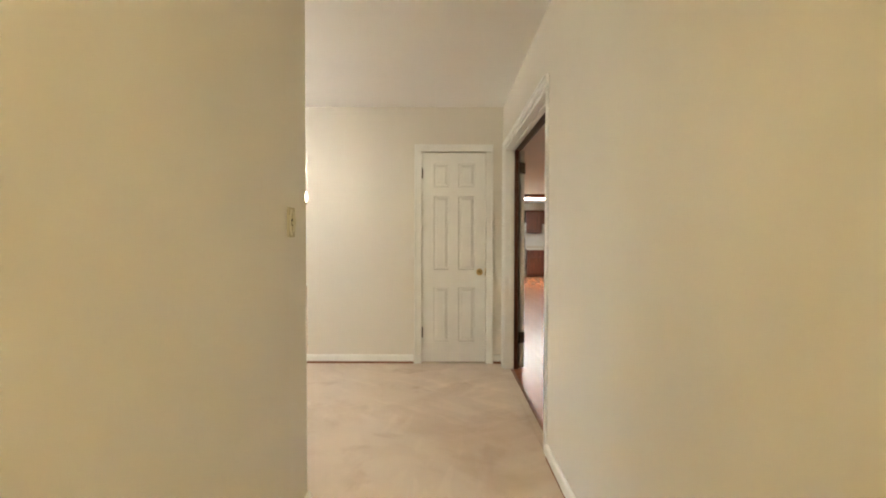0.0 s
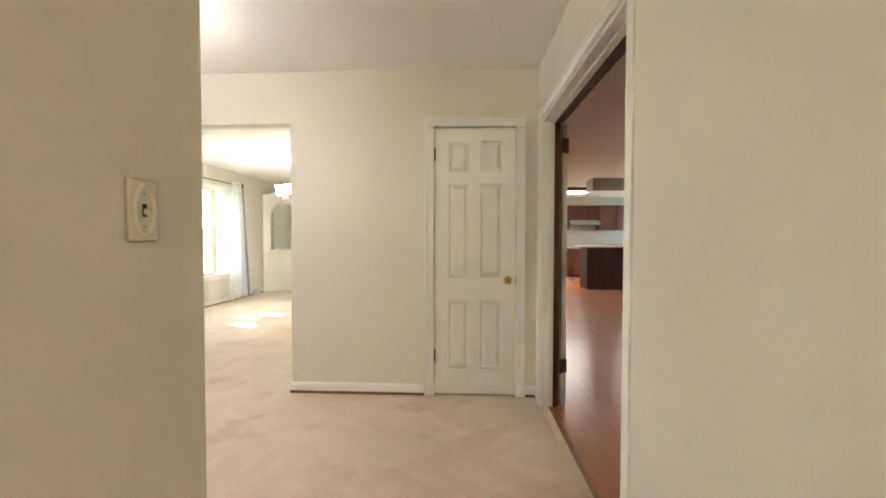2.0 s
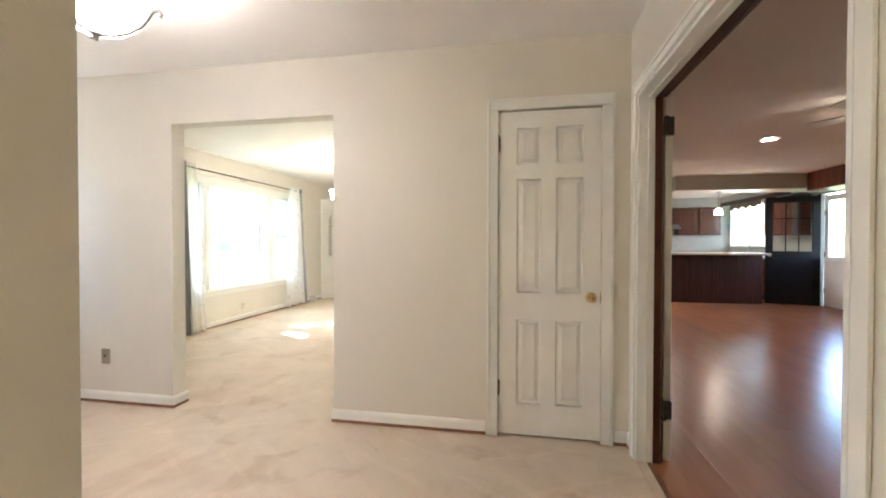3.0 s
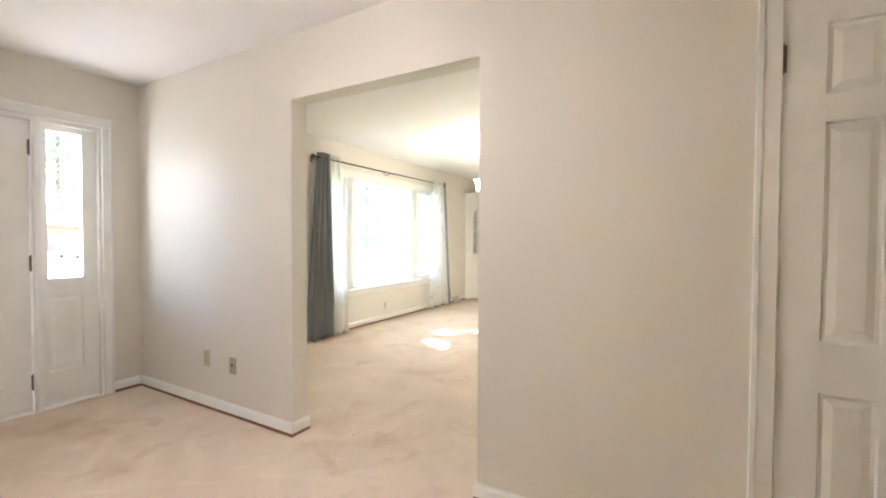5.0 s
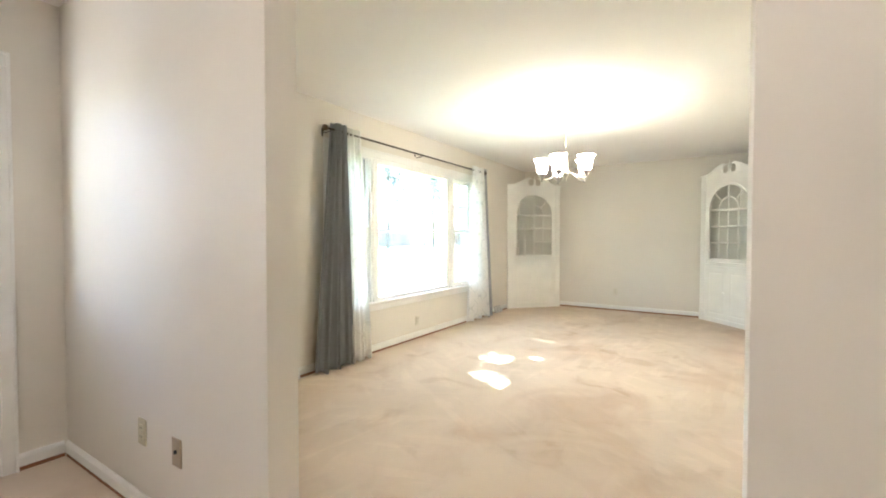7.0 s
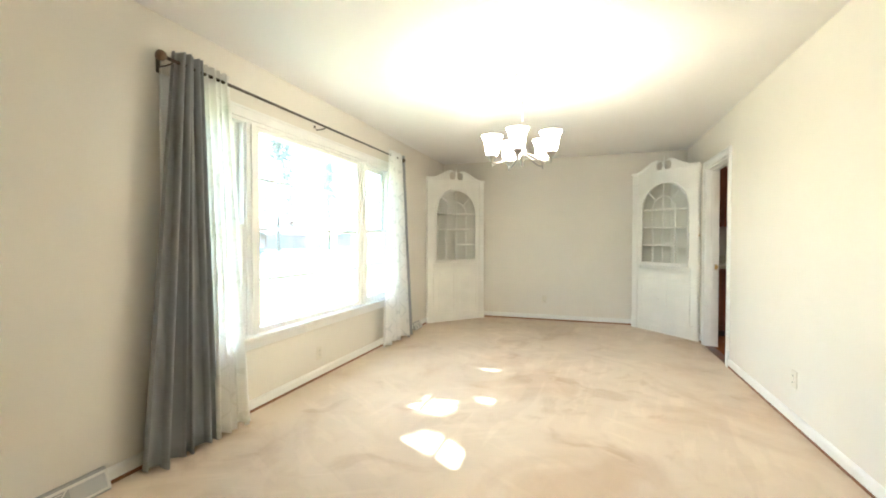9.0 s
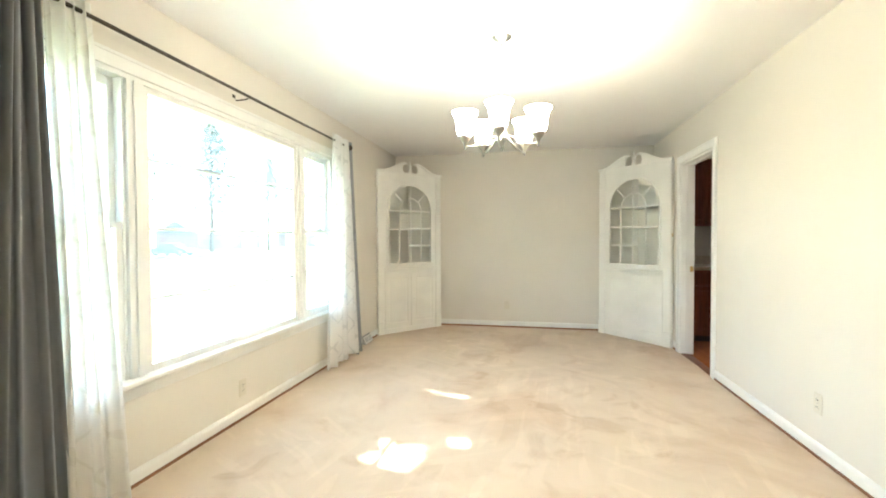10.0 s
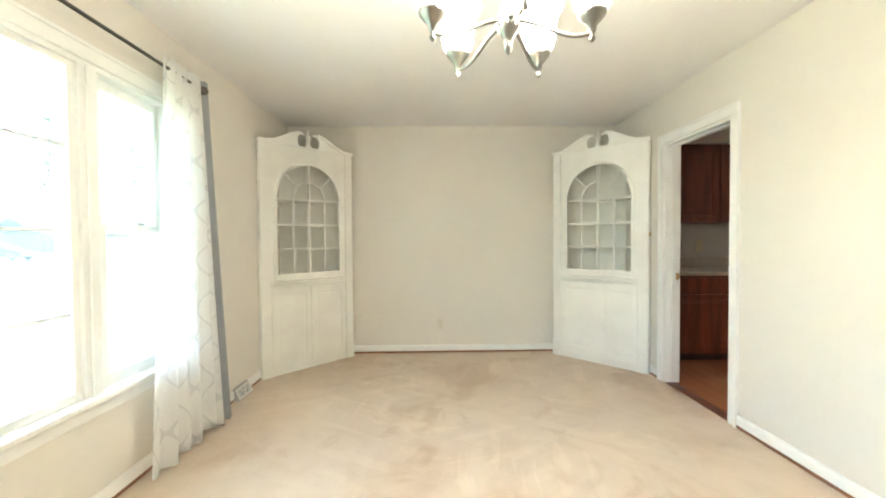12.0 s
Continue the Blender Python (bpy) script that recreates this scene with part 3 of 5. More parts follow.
part("jamb", boxes((XW - 0.2, XW + 0.002, FD1 - 0.03, FD1, 0, FDH)), TRIM, fr)
part("head_jamb", boxes((XW - 0.2, XW + 0.002, FD0 + 0.027, FD1 - 0.03, FDH - 0.03, FDH)), TRIM, fr)
part("mullion", boxes((XW - 0.15, XW + 0.006, y_m, y_m + 0.045, 0, FDH - 0.03), bev=0.003), TRIM, fr)
part("mullion_bead", boxes((XW + 0.006, XW + 0.014, y_m + 0.012, y_m + 0.033, 0, FDH - 0.03), bev=0.003), TRIM, fr)
part("casing_leg", boxes((XW + 0.001, XW + 0.018, FD1 - 0.012, FD1 + 0.05, 0, FDH + 0.0), bev=0.004), TRIM, fr)
part("casing_leg", boxes((XW + 0.001, XW + 0.018, FD0 - 0.05, FD0 + 0.012, 0, FDH + 0.0), bev=0.004), TRIM, fr)
part("casing_head", boxes((XW + 0.001, XW + 0.018, FD0 - 0.05, FD1 + 0.05, FDH + 0.001, FDH + 0.075), bev=0.004), TRIM, fr)
part("casing_bead", boxes((XW + 0.018, XW + 0.026, FD1 + 0.036, FD1 + 0.05, 0, FDH + 0.075), bev=0.003), TRIM, fr)
part("casing_bead", boxes((XW + 0.018, XW + 0.026, FD0 - 0.05, FD1 + 0.036, FDH + 0.061, FDH + 0.075), bev=0.003), TRIM, fr)
part("sill", boxes((XW - 0.2, XW - 0.002, FD0 + 0.027, FD1 - 0.03, -0.03, 0.012)), TRIM, fr)
s0, s1 = y_m + 0.045, FD1 - 0.03
g0, g1, gz0, gz1 = 3.632, 3.835, 0.93, 1.985
sl = thing("sidelight", pose(XW - 0.04, 0, 0), "white sidelight with four glass panes over one panel", "window")
part("frame", boxes((-0.04, 0, s0, g0, 0.0125, FDH - 0.03), (-0.04, 0, g1, s1, 0.0125, FDH - 0.03), (-0.04, 0, g0, g1, gz1, FDH - 0.03), (-0.04, 0, g0, g1, 0.80, gz0), (-0.04, 0, g0, g1, 0.0125, 0.25)), TRIM, sl)
bm = panel_slab(g1 - g0 + 0.03, 0.59, 0.024, [(0.016, g1 - g0 + 0.014, 0.022, 0.568)], rec=0.008)
bm.transform(pose(-0.010, g0 - 0.015, 0.23, 0, 0, 90))
part("panel", bm, TRIM, sl)
hs = (gz1 - gz0) / 4
for k in range(4):
    pg = part("pane", boxes((-0.024, -0.018, g0, g1, gz0 + k * hs + 0.006, gz0 + (k + 1) * hs - 0.006)), GLASS, sl)
    if k:
        part("muntin", boxes((-0.03, -0.012, g0, g1, gz0 + k * hs - 0.006, gz0 + k * hs + 0.006), bev=0.002), TRIM, sl)


# ---- dining window ----
wn_ = tagged(new("window_1"), "wide white picture window between two double-hung sashes", "window", kind="structure")
wn_.matrix_basis = pose(XW, 0, 0)
Y1, Y2, Y3, Y4 = 6.665, 6.80, 8.215, 8.375      # mullions either side of the picture pane
GX = -0.03                                    # glass plane behind the wall's face


def wpart(name, m, *a, bev=0.003, label=""):
    return part(name, boxes(*a, bev=bev), m, wn_, label)


wpart("jamb", TRIM, (-0.2, 0.0, WN0, WN0 + 0.03, WZ0, WZ1))
wpart("jamb", TRIM, (-0.2, 0.0, WN1 - 0.03, WN1, WZ0, WZ1))
wpart("head", TRIM, (-0.2, 0.0, WN0 + 0.03, WN1 - 0.03, WZ1 - 0.03, WZ1))
wpart("subsill", TRIM, (-0.2, 0.0, WN0 + 0.03, WN1 - 0.03, WZ0, WZ0 + 0.022))
wpart("mullion", TRIM, (-0.12, 0.004, Y1 + 0.012, Y2 - 0.028, WZ0 + 0.022, WZ1 - 0.03))
wpart("mullion_bead", TRIM, (0.004, 0.016, Y1 + 0.045, Y2 - 0.06, WZ0 + 0.022, WZ1 - 0.03))
wpart("mullion", TRIM, (-0.12, 0.004, Y3 + 0.028, Y4 - 0.03, WZ0 + 0.022, WZ1 - 0.03))
wpart("mullion_bead", TRIM, (0.004, 0.016, Y3 + 0.06, Y4 - 0.06, WZ0 + 0.022, WZ1 - 0.03))
# picture pane
for ya, yb, za, zb in ((Y2 - 0.028, Y2 + 0.012, WZ0 + 0.022, WZ1 - 0.03), (Y3 - 0.012, Y3 + 0.028, WZ0 + 0.022, WZ1 - 0.03), (Y2 + 0.012, Y3 - 0.012, WZ1 - 0.06, WZ1 - 0.03), (Y2 + 0.012, Y3 - 0.012, WZ0 + 0.022, WZ0 + 0.06)):
    wpart("picture_frame", TRIM, (-0.06, -0.012, ya, yb, za, zb))
pz = [WZ0 + 0.06, 0.925, 1.295, 1.66, WZ1 - 0.06]
for za, zb in zip(pz, pz[1:]):
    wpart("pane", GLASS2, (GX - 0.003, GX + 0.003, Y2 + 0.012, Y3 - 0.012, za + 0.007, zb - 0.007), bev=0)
for z in pz[1:-1]:
    wpart("muntin", TRIM, (GX - 0.009, GX + 0.009, Y2 + 0.012, Y3 - 0.012, z - 0.007, z + 0.007), bev=0.002)


def sash(y0, y1):
    """A double-hung pair between y0 and y1: lower sash inside, upper sash outside."""
    for za, zb, dx in ((WZ0 + 0.022, 1.325, -0.02), (1.30, WZ1 - 0.03, -0.06)):
        st = 0.036
        wpart("sash_stile", TRIM, (dx - 0.034, dx, y0, y0 + st, za, zb))
        wpart("sash_stile", TRIM, (dx - 0.034, dx, y1 - st, y1, za, zb))
        wpart("sash_rail", TRIM, (dx - 0.034, dx, y0 + st, y1 - st, za, za + (0.06 if za < 1 else 0.03)))
        wpart("sash_rail", TRIM, (dx - 0.034, dx, y0 + st, y1 - st, zb - (0.03 if za < 1 else 0.045), zb))
        z0, z1 = za + (0.06 if za < 1 else 0.03), zb - (0.03 if za < 1 else 0.045)
        zm = (z0 + z1) / 2
        for a, b in ((z0, zm - 0.007), (zm + 0.007, z1)):
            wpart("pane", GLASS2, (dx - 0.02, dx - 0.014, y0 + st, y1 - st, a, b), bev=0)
        wpart("muntin", TRIM, (dx - 0.026, dx - 0.008, y0 + st, y1 - st, zm - 0.007, zm + 0.007), bev=0.002)
    wpart("sash_lock", NICKEL, (-0.02, 0.004, (y0 + y1) / 2 - 0.03, (y0 + y1) / 2 + 0.03, 1.326, 1.34))
    for y in (y0 - 0.002, y1 + 0.002):
        wpart("sash_track", TRIM, (-0.11, -0.012, y - 0.006, y + 0.006, WZ0 + 0.022, WZ1 - 0.03), bev=0.001)


sash(WN0 + 0.045, Y1)
sash(Y4, WN1 - 0.045)
wpart("casing_leg", TRIM, (0.001, 0.018, WN0 - 0.075, WN0 + 0.008, WZ0 + 0.03, WZ1 - 0.008))
wpart("casing_leg", TRIM, (0.001, 0.018, WN1 - 0.008, WN1 + 0.075, WZ0 + 0.03, WZ1 - 0.008))
wpart("casing_head", TRIM, (0.001, 0.018, WN0 - 0.075, WN1 + 0.075, WZ1 - 0.0075, WZ1 + 0.07))
wpart("casing_bead", TRIM, (0.0185, 0.026, WN0 - 0.075, WN1 + 0.075, WZ1 + 0.052, WZ1 + 0.07))
wpart("window_sill", TRIM, (-0.012, 0.055, WN0 - 0.10, WN1 + 0.10, WZ0 - 0.005, WZ0 + 0.021), bev=0.006)
wpart("apron", TRIM, (0.001, 0.016, WN0 - 0.06, WN1 + 0.06, WZ0 - 0.075, WZ0 - 0.006))
# boxed head strip that carries the rod
wpart("head_strip", WALL, (0.001, 0.020, WN0 - 0.075, WN1 + 0.075, WZ1 + 0.0715, WZ1 + 0.115), bev=0.002)


# ---- curtains ----
def drape(y_top, y_bot, x0, z_top, z_bot, folds, amp_t, amp_b, seed, th=0.003, lean=0.0, ret=0.0, ripple=0.28, wander=1.0):
    """A hanging cloth: pleats that widen and wander towards the hem. y_top and y_bot are (start, end) along the wall. ret: how far its first edge turns back to the wall."""
    rnd = random.Random(seed)
    ph = [rnd.uniform(0, 6.28) for _ in range(6)]
    nu, nv = folds * 14, 34
    bm = bmesh.new()
    grid = []
    for j in range(nv + 1):
        v = j / nv
        row = []
        for i in range(nu + 1):
            u = i / nu
            y = (y_top[0] * (1 - v) + y_bot[0] * v) * (1 - u) + (y_top[1] * (1 - v) + y_bot[1] * v) * u
            amp = amp_t * (1 - v) + amp_b * v
            a = 2 * math.pi * folds * (u + 0.018 * math.sin(3 * u * 6.28 + ph[0]) + 0.02 * wander * v * math.sin(2 * u * 6.28 + ph[1] + 2.2 * v))
            x = x0 + lean * v + amp * (math.sin(a) + ripple * math.sin(2 * a + ph[2] + v) * v) * (0.72 + 0.28 * math.sin(1.7 * u * 6.28 + ph[3]))
            y += 0.35 * amp * math.cos(a) + 0.006 * wander * math.sin(5 * v + ph[4] + 7 * u)
            x -= ret * max(0.0, 1 - u * 7) ** 2
            z = z_top + (z_bot - z_top) * v + (0.012 * math.sin(a * 0.5 + ph[5]) * v * v) + 0.008 * math.cos(a) * (1 - v) ** 8
            row.append(bm.verts.new((x, y, z)))
        grid.append(row)
    for a, b in zip(grid, grid[1:]):
        for k in range(nu):
            bm.faces.new((a[k], a[k + 1], b[k + 1], b[k])).smooth = True
    return bm


def curtain(name, bm, m_, label):
    ob = mesh_ob(name, bm, m_)
    md = ob.modifiers.new("thickness", "SOLIDIFY")
    md.thickness = 0.0025
    return tagged(ob, label, "curtain", group="window curtains")


CX = XW + 0.115
curtain("grey_curtain", drape((6.055, 6.20), (5.845, 6.265), CX, 2.245, 0.02, 5, 0.042, 0.062, 3, lean=0.008, ret=0.05, ripple=0.08, wander=0.2), GREYCLOTH, "grey pleated curtain gathered at the window's end, flaring to the floor")
curtain("sheer_curtain", drape((6.24, 6.42), (6.26, 6.53), CX + 0.0, 2.235, 0.03, 4, 0.022, 0.035, 5, lean=0.035), SHEER, "sheer white patterned curtain beside the grey drape")
curtain("sheer_curtain", drape((8.63, 8.97), (8.42, 9.11), CX + 0.01, 2.235, 0.055, 5, 0.022, 0.040, 8, lean=0.025), SHEER2, "sheer white curtain with grey trellis pattern, lit from behind")
curtain("grey_curtain", drape((8.985, 9.10), (9.12, 9.26), CX + 0.0, 2.235, 0.03, 2, 0.026, 0.036, 11, lean=0.03), GREYCLOTH, "narrow grey curtain hanging behind the patterned sheer")
rod = thing("curtain_rod", pose(CX, 7.5, 2.185), "slim dark bronze curtain rod on wall brackets", "curtain rod")
part("rod", tube([(0, -1.50, 0), (0, 1.53, 0)], 0.0095, 10), IRON, rod)
for s in (-1.50, 1.53):
    e = 1 if s > 0 else -1
    part("finial", lathe([(0, 0), (0.012, 0), (0.013, 0.012), (0.026, 0.016), (0.028, 0.03), (0.026, 0.042), (0, 0.045)], 16, pose(0, s, 0, -90 * e, 0, 0)), mat("finial_wood", (0.16, 0.10, 0.05), 0.4) if s < 0 else IRON, rod)
for y in (-1.46, -0.05, 1.47):
    bm = boxes((-0.113, -0.108, y - 0.012, y + 0.012, -0.05, 0.02), bev=0.001)
    tube([(-0.108, y, -0.02), (-0.05, y, -0.02), (-0.012, y, -0.016), (0, y, -0.011)], 0.0045, 8, bm)
    part("bracket", bm, IRON, rod)


# ---- wall plates and floor registers ----
def plate(name, m, label, group, body, kind_):
    """A wall plate: local x across, z up, front towards -y."""
    t = thing(name, m, label, "switch" if kind_ == "toggle" else "outlet", group)
    bm = boxes((-0.036, 0.036, -0.007, 0.0, -0.058, 0.058), bev=0.004)
    part("plate", bm, body, t)
    if kind_ == "duplex":
        for z in (-0.02, 0.02):
            part("socket", boxes((-0.016, 0.016, -0.0095, -0.006, z - 0.014, z + 0.014), bev=0.003), body, t)
            part("slot", boxes((-0.008, -0.0055, -0.0102, -0.009, z - 0.004, z + 0.006)), DARK, t)
            part("slot", boxes((0.0055, 0.008, -0.0102, -0.009, z - 0.004, z + 0.006)), DARK, t)
    elif kind_ == "jack":
        part("jack", lathe([(0, 0), (0.008, 0), (0.008, 0.006), (0.004, 0.008), (0, 0.008)], 12, pose(0, -0.007, 0.004, 90, 0, 0)), DARK, t)
    else:
        bm = boxes((-0.005, 0.005, -0.0085, -0.006, -0.012, 0.012))
        part("slot", bm, DARK, t)
        bm = boxes((-0.004, 0.004, -0.02, -0.008, -0.004, 0.007), bev=0.0015)
        bm.transform(pose(0, 0, 0, 18, 0, 0))
        part("toggle", bm, body, t)
    for z in ((-0.046, 0.046) if kind_ == "jack" else (-0.03, 0.03) if kind_ == "toggle" else (0.0,)):
        part("screw", lathe([(0, 0), (0.003, 0), (0.0025, 0.001), (0, 0.001)], 8, pose(0, -0.007 if kind_ != "duplex" else -0.007, z, 90, 0, 0)), NICKEL, t)
    return t


plate("wall_outlet", pose(-3.195, YP, 0.36), "ivory duplex outlet on the foyer wall above the baseboard", "outlets", IVORY, "duplex")
plate("jack_plate", pose(-2.895, YP, 0.35), "tan metal plate with a cable jack on the foyer wall", "outlets", TAN, "jack")
plate("wall_outlet", pose(XW, 7.50, 0.22, 0, 0, 90), "cream duplex outlet under the wide window", "outlets", CREAM, "duplex")
plate("wall_outlet", pose(XE, 7.675, 0.305, 0, 0, -90), "cream duplex outlet on the dining room side wall", "outlets", CREAM, "duplex")
plate("wall_outlet", pose(-2.50, YN, 0.315), "cream duplex outlet between the corner cabinets", "outlets", CREAM, "duplex")
sw = plate("light_switch", pose(XL, 1.766, 1.255, 0, 0, 90), "ivory toggle switch on a glossy plate in the corridor", "", IVORY, "toggle")
bm = lathe([(0.0235, -0.002), (0.0255, 0.004), (0.028, 0.006), (0.0305, 0.004), (0.0325, -0.001)], 32, pose(0, -0.007, 0, 90, 0, 0))
bm.transform(Matrix.Diagonal((0.85, 1, 1.6, 1)))
part("raised_rim", bm, mat("glossy_ivory", (0.66, 0.61, 0.47), 0.08, bump=0, spec=1.0), sw, "glossy raised oval rim")


GREYV = mat("register_grille_grey", (0.56, 0.56, 0.535), 0.45, bump=0)
GREYD = mat("register_throat_grey", (0.40, 0.40, 0.385), 0.6, bump=0)


def register(y0, y1, h):
    """A sloped baseboard register: housing, white border, fine slats either side of a triangular damper plate."""
    t = thing("floor_register", pose(XW, (y0 + y1) / 2, 0.0, 0, 0, 90), "white baseboard heat register with a triangular damper lever", "vent", "registers")
    w = (y1 - y0) / 2
    bm = bmesh.new()
    prof = [(0, 0.002), (-0.055, 0.002), (-0.055, 0.014), (-0.022, h - 0.012), (-0.012, h), (0, h)]
    rows = [[bm.verts.new((x, d, z)) for d, z in prof] for x in (-w, w)]
    for k in range(len(prof)):
        bm.faces.new((rows[0][k], rows[0][(k + 1) % 6], rows[1][(k + 1) % 6], rows[1][k]))
    bm.faces.new(rows[0])
    bm.faces.new(rows[1][::-1])
    part("housing", bm, GREYD, t)
    grill = Matrix.Translation((0, -0.0385, h * 0.5 + 0.001)) @ pose(0, 0, 0, -math.degrees(math.atan2(0.033, h - 0.026)), 0, 0)
    hh = math.hypot(0.033, h - 0.026) / 2

    def lay(name, bm, m_):
        bm.transform(grill)
        return part(name, bm, m_, t)
    for a in ((-w, w, hh - 0.009, hh + 0.004), (-w, w, -hh - 0.003, -hh + 0.008), (-w, -w + 0.012, -hh + 0.0085, hh - 0.0095), (w - 0.012, w, -hh + 0.0085, hh - 0.0095)):
        lay("border", boxes((a[0], a[1], -0.005, 0.001, a[2], a[3]), bev=0.001), WHITEPL)
    n = int(2 * w / 0.0075)
    tw = min(0.07, w * 0.4)
    top, low = hh - 0.0095, -hh + 0.0085
    for k in range(n):
        x = -w + 0.016 + k * (2 * w - 0.032) / max(1, n - 1)
        if abs(x) < tw + 0.006:
            continue
        lay("slat", boxes((x - 0.0028, x + 0.0028, -0.0022, 0.0005, low, top)), GREYV)
    for sx in (-1, 1):
        ln = math.hypot(tw, top - low)
        bm = boxes((-ln / 2, ln / 2, -0.0045, 0.0008, -0.003, 0.003), bev=0.0008)
        bm.transform(Matrix.Translation((sx * tw / 2, 0, (top + low) / 2)) @ Matrix.Rotation(-sx * math.atan2(top - low, tw), 4, "Y"))
        lay("triangle_rib", bm, WHITEPL)
    for k in range(3):
        z = top - 0.008 - k * 0.010
        half = tw * (z - low) / (top - low) - 0.010
        if half > 0.004:
            lay("louvre", boxes((-half, half, -0.003, 0.0005, z - 0.002, z + 0.002)), WHITEPL)
    lay("lever", boxes((0.008, 0.020, -0.012, -0.003, top - 0.024, top - 0.016), bev=0.001), WHITEPL)


register(5.25, 5.735, 0.105)
register(9.60, 9.83, 0.095)


# ---- corner cabinets ----
def corner_cabinet(m, mirrored):
    """A built-in corner china cabinet: face in local x-z from x=0 to w, front towards -y, carcass behind."""
    t = thing("corner_cabinet", m, "white painted built-in corner cabinet with arched glass door and swan-neck top", "cabinet", "corner cabinets")
    w, c = 1.0, 0.5
    th = 0.022
    a0, a1, zs, r = 0.135, 0.865, 1.625, 0.365        # opening of the arched door, spring line, radius
    top = 2.13
    arch = lambda u, rr: zs + math.sqrt(max(0.0, rr * rr - (u - c) ** 2))

    def swan(u):
        d = abs(u - c)
        if d > 0.44:
            return top + 0.012
        k = d / 0.44
        return top + 0.012 + 0.125 * (0.5 + 0.5 * math.cos(math.pi * min(1, max(0, (k - 0.16) / 0.84)))) + (0.0 if k > 0.16 else 0.0)
    us = [a0 + (a1 - a0) * (0.5 - 0.5 * math.cos(math.pi * k / 36)) for k in range(37)]
    bm = boxes((0.0, a0, -th, 0, 0.0, top), (a1, w, -th, 0, 0.0, top), (a0, a1, -th, 0, 0.785, 0.84))
    curve_band(bm, us, lambda u: arch(u, r), lambda u: top, -th, 0)
    part("face_frame", bm, CABW, t)
    # pediment with two pierced ovals
    bm = bmesh.new()
    hole = lambda d, s: 2.185 + s * 0.066 * math.sqrt(max(0.0, 1 - ((d - 0.066) / 0.053) ** 2))
    uo = [0.0 + k * 0.381 / 24 for k in range(25)]
    for sgn in (0, 1):
        curve_band(bm, [(1 - u if sgn else u) for u in uo], lambda u: top + 0.0005, swan, -th - 0.004, 0)
        ui = [0.381 + k * 0.106 / 16 for k in range(17)]
        curve_band(bm, [(1 - u if sgn else u) for u in ui], lambda u: top + 0.0005, lambda u: hole(abs(u - c), -1), -th - 0.004, 0)
        uk = [0.381 + k * 0.081 / 12 for k in range(13)]
        curve_band(bm, [(1 - u if sgn else u) for u in uk], lambda u: hole(abs(u - c), 1), lambda u: max(swan(u) - max(0, (0.08 - abs(u - c))) * 0.35, hole(abs(u - c), 1) + 0.006), -th - 0.004, 0)
    box(bm, 0.487, 0.513, -th - 0.004, 0, top + 0.0005, 2.19)
    part("pediment", bm, CABW, t, "swan-neck pediment with two pierced ovals")
    part("urn", lathe([(0, 2.16), (0.014, 2.165), (0.010, 2.18), (0.020, 2.20), (0.024, 2.222), (0.015, 2.245), (0.008, 2.262), (0.011, 2.272), (0.005, 2.29), (0, 2.315)], 14, pose(0.5, -0.012, 0)), CABW, t, "turned urn finial")
    # moulding that follows the swan neck
    for sgn in (0, 1):
        uo2 = [-0.008 + k * 0.42 / 22 for k in range(23)]
        bm = curve_band(bmesh.new(), [(1 - u if sgn else u) for u in uo2], lambda u: swan(u) - 0.022, lambda u: swan(u) + 0.006, -th - 0.020, -th - 0.0042)
        part("crown_moulding", bm, CABW, t)
    bm = boxes((0.0, w, -th - 0.008, -th - 0.0002, top - 0.012, top + 0.004), bev=0.002)
    part("frieze_bead", bm, CABW, t)
    # pilasters with plinths
    for x0 in (0.006, w - 0.092):
        part("pilaster", boxes((x0, x0 + 0.086, -th - 0.012, -th - 0.0002, 0.17, top - 0.02), bev=0.003), CABW, t)
        part("plinth", boxes((x0 - 0.004, x0 + 0.09, -th - 0.018, -th - 0.0002, 0.0, 0.168), bev=0.003), CABW, t)
    # mouldings between upper and lower doors
    for z0, z1, p in ((0.855, 0.872, 0.020), (0.826, 0.846, 0.026), (0.800, 0.818, 0.018)):
        part("waist_moulding", boxes((0.095, w - 0.095, -th - p, -th - 0.0002, z0, z1), bev=0.003), CABW, t)
    # arched glazed door
    g0_, g1_, gz, gr = 0.165, 0.835, 0.925, 0.335
    bm = boxes((a0 + 0.003, g0_, -th - 0.006, -0.002, 0.875, zs), (g1_, a1 - 0.003, -th - 0.006, -0.002, 0.875, zs), (g0_, g1_, -th - 0.006, -0.002, 0.875, gz))
    ua = [a0 + 0.003 + (a1 - a0 - 0.006) * (0.5 - 0.5 * math.cos(math.pi * k / 36)) for k in range(37)]
    curve_band(bm, ua, lambda u: arch(u, gr) if abs(u - c) < gr else zs, lambda u: max(arch(u, r - 0.003), zs + 0.0005), -th - 0.006, -0.002)
    door = part("glass_door", bm, CABW, t, "arched glazed door")
    mt = 0.0065
    zz = [gz, 1.155, 1.39, zs]
    cols = [g0_ + (g1_ - g0_) * k / 4 for k in range(5)]
    for k in (1, 2, 3):
        zt = {1: zs, 2: zs + gr, 3: zs}[k]
        part("muntin", boxes((cols[k] - mt, cols[k] + mt, -th - 0.003, -th + 0.013, gz, zt)), CABW, door)
    for z in zz[1:]:
        for a, b in zip(cols, cols[1:]):
            part("muntin", boxes((a + mt, b - mt, -th - 0.003, -th + 0.013, z - mt, z + mt)), CABW, door)
    n = 20
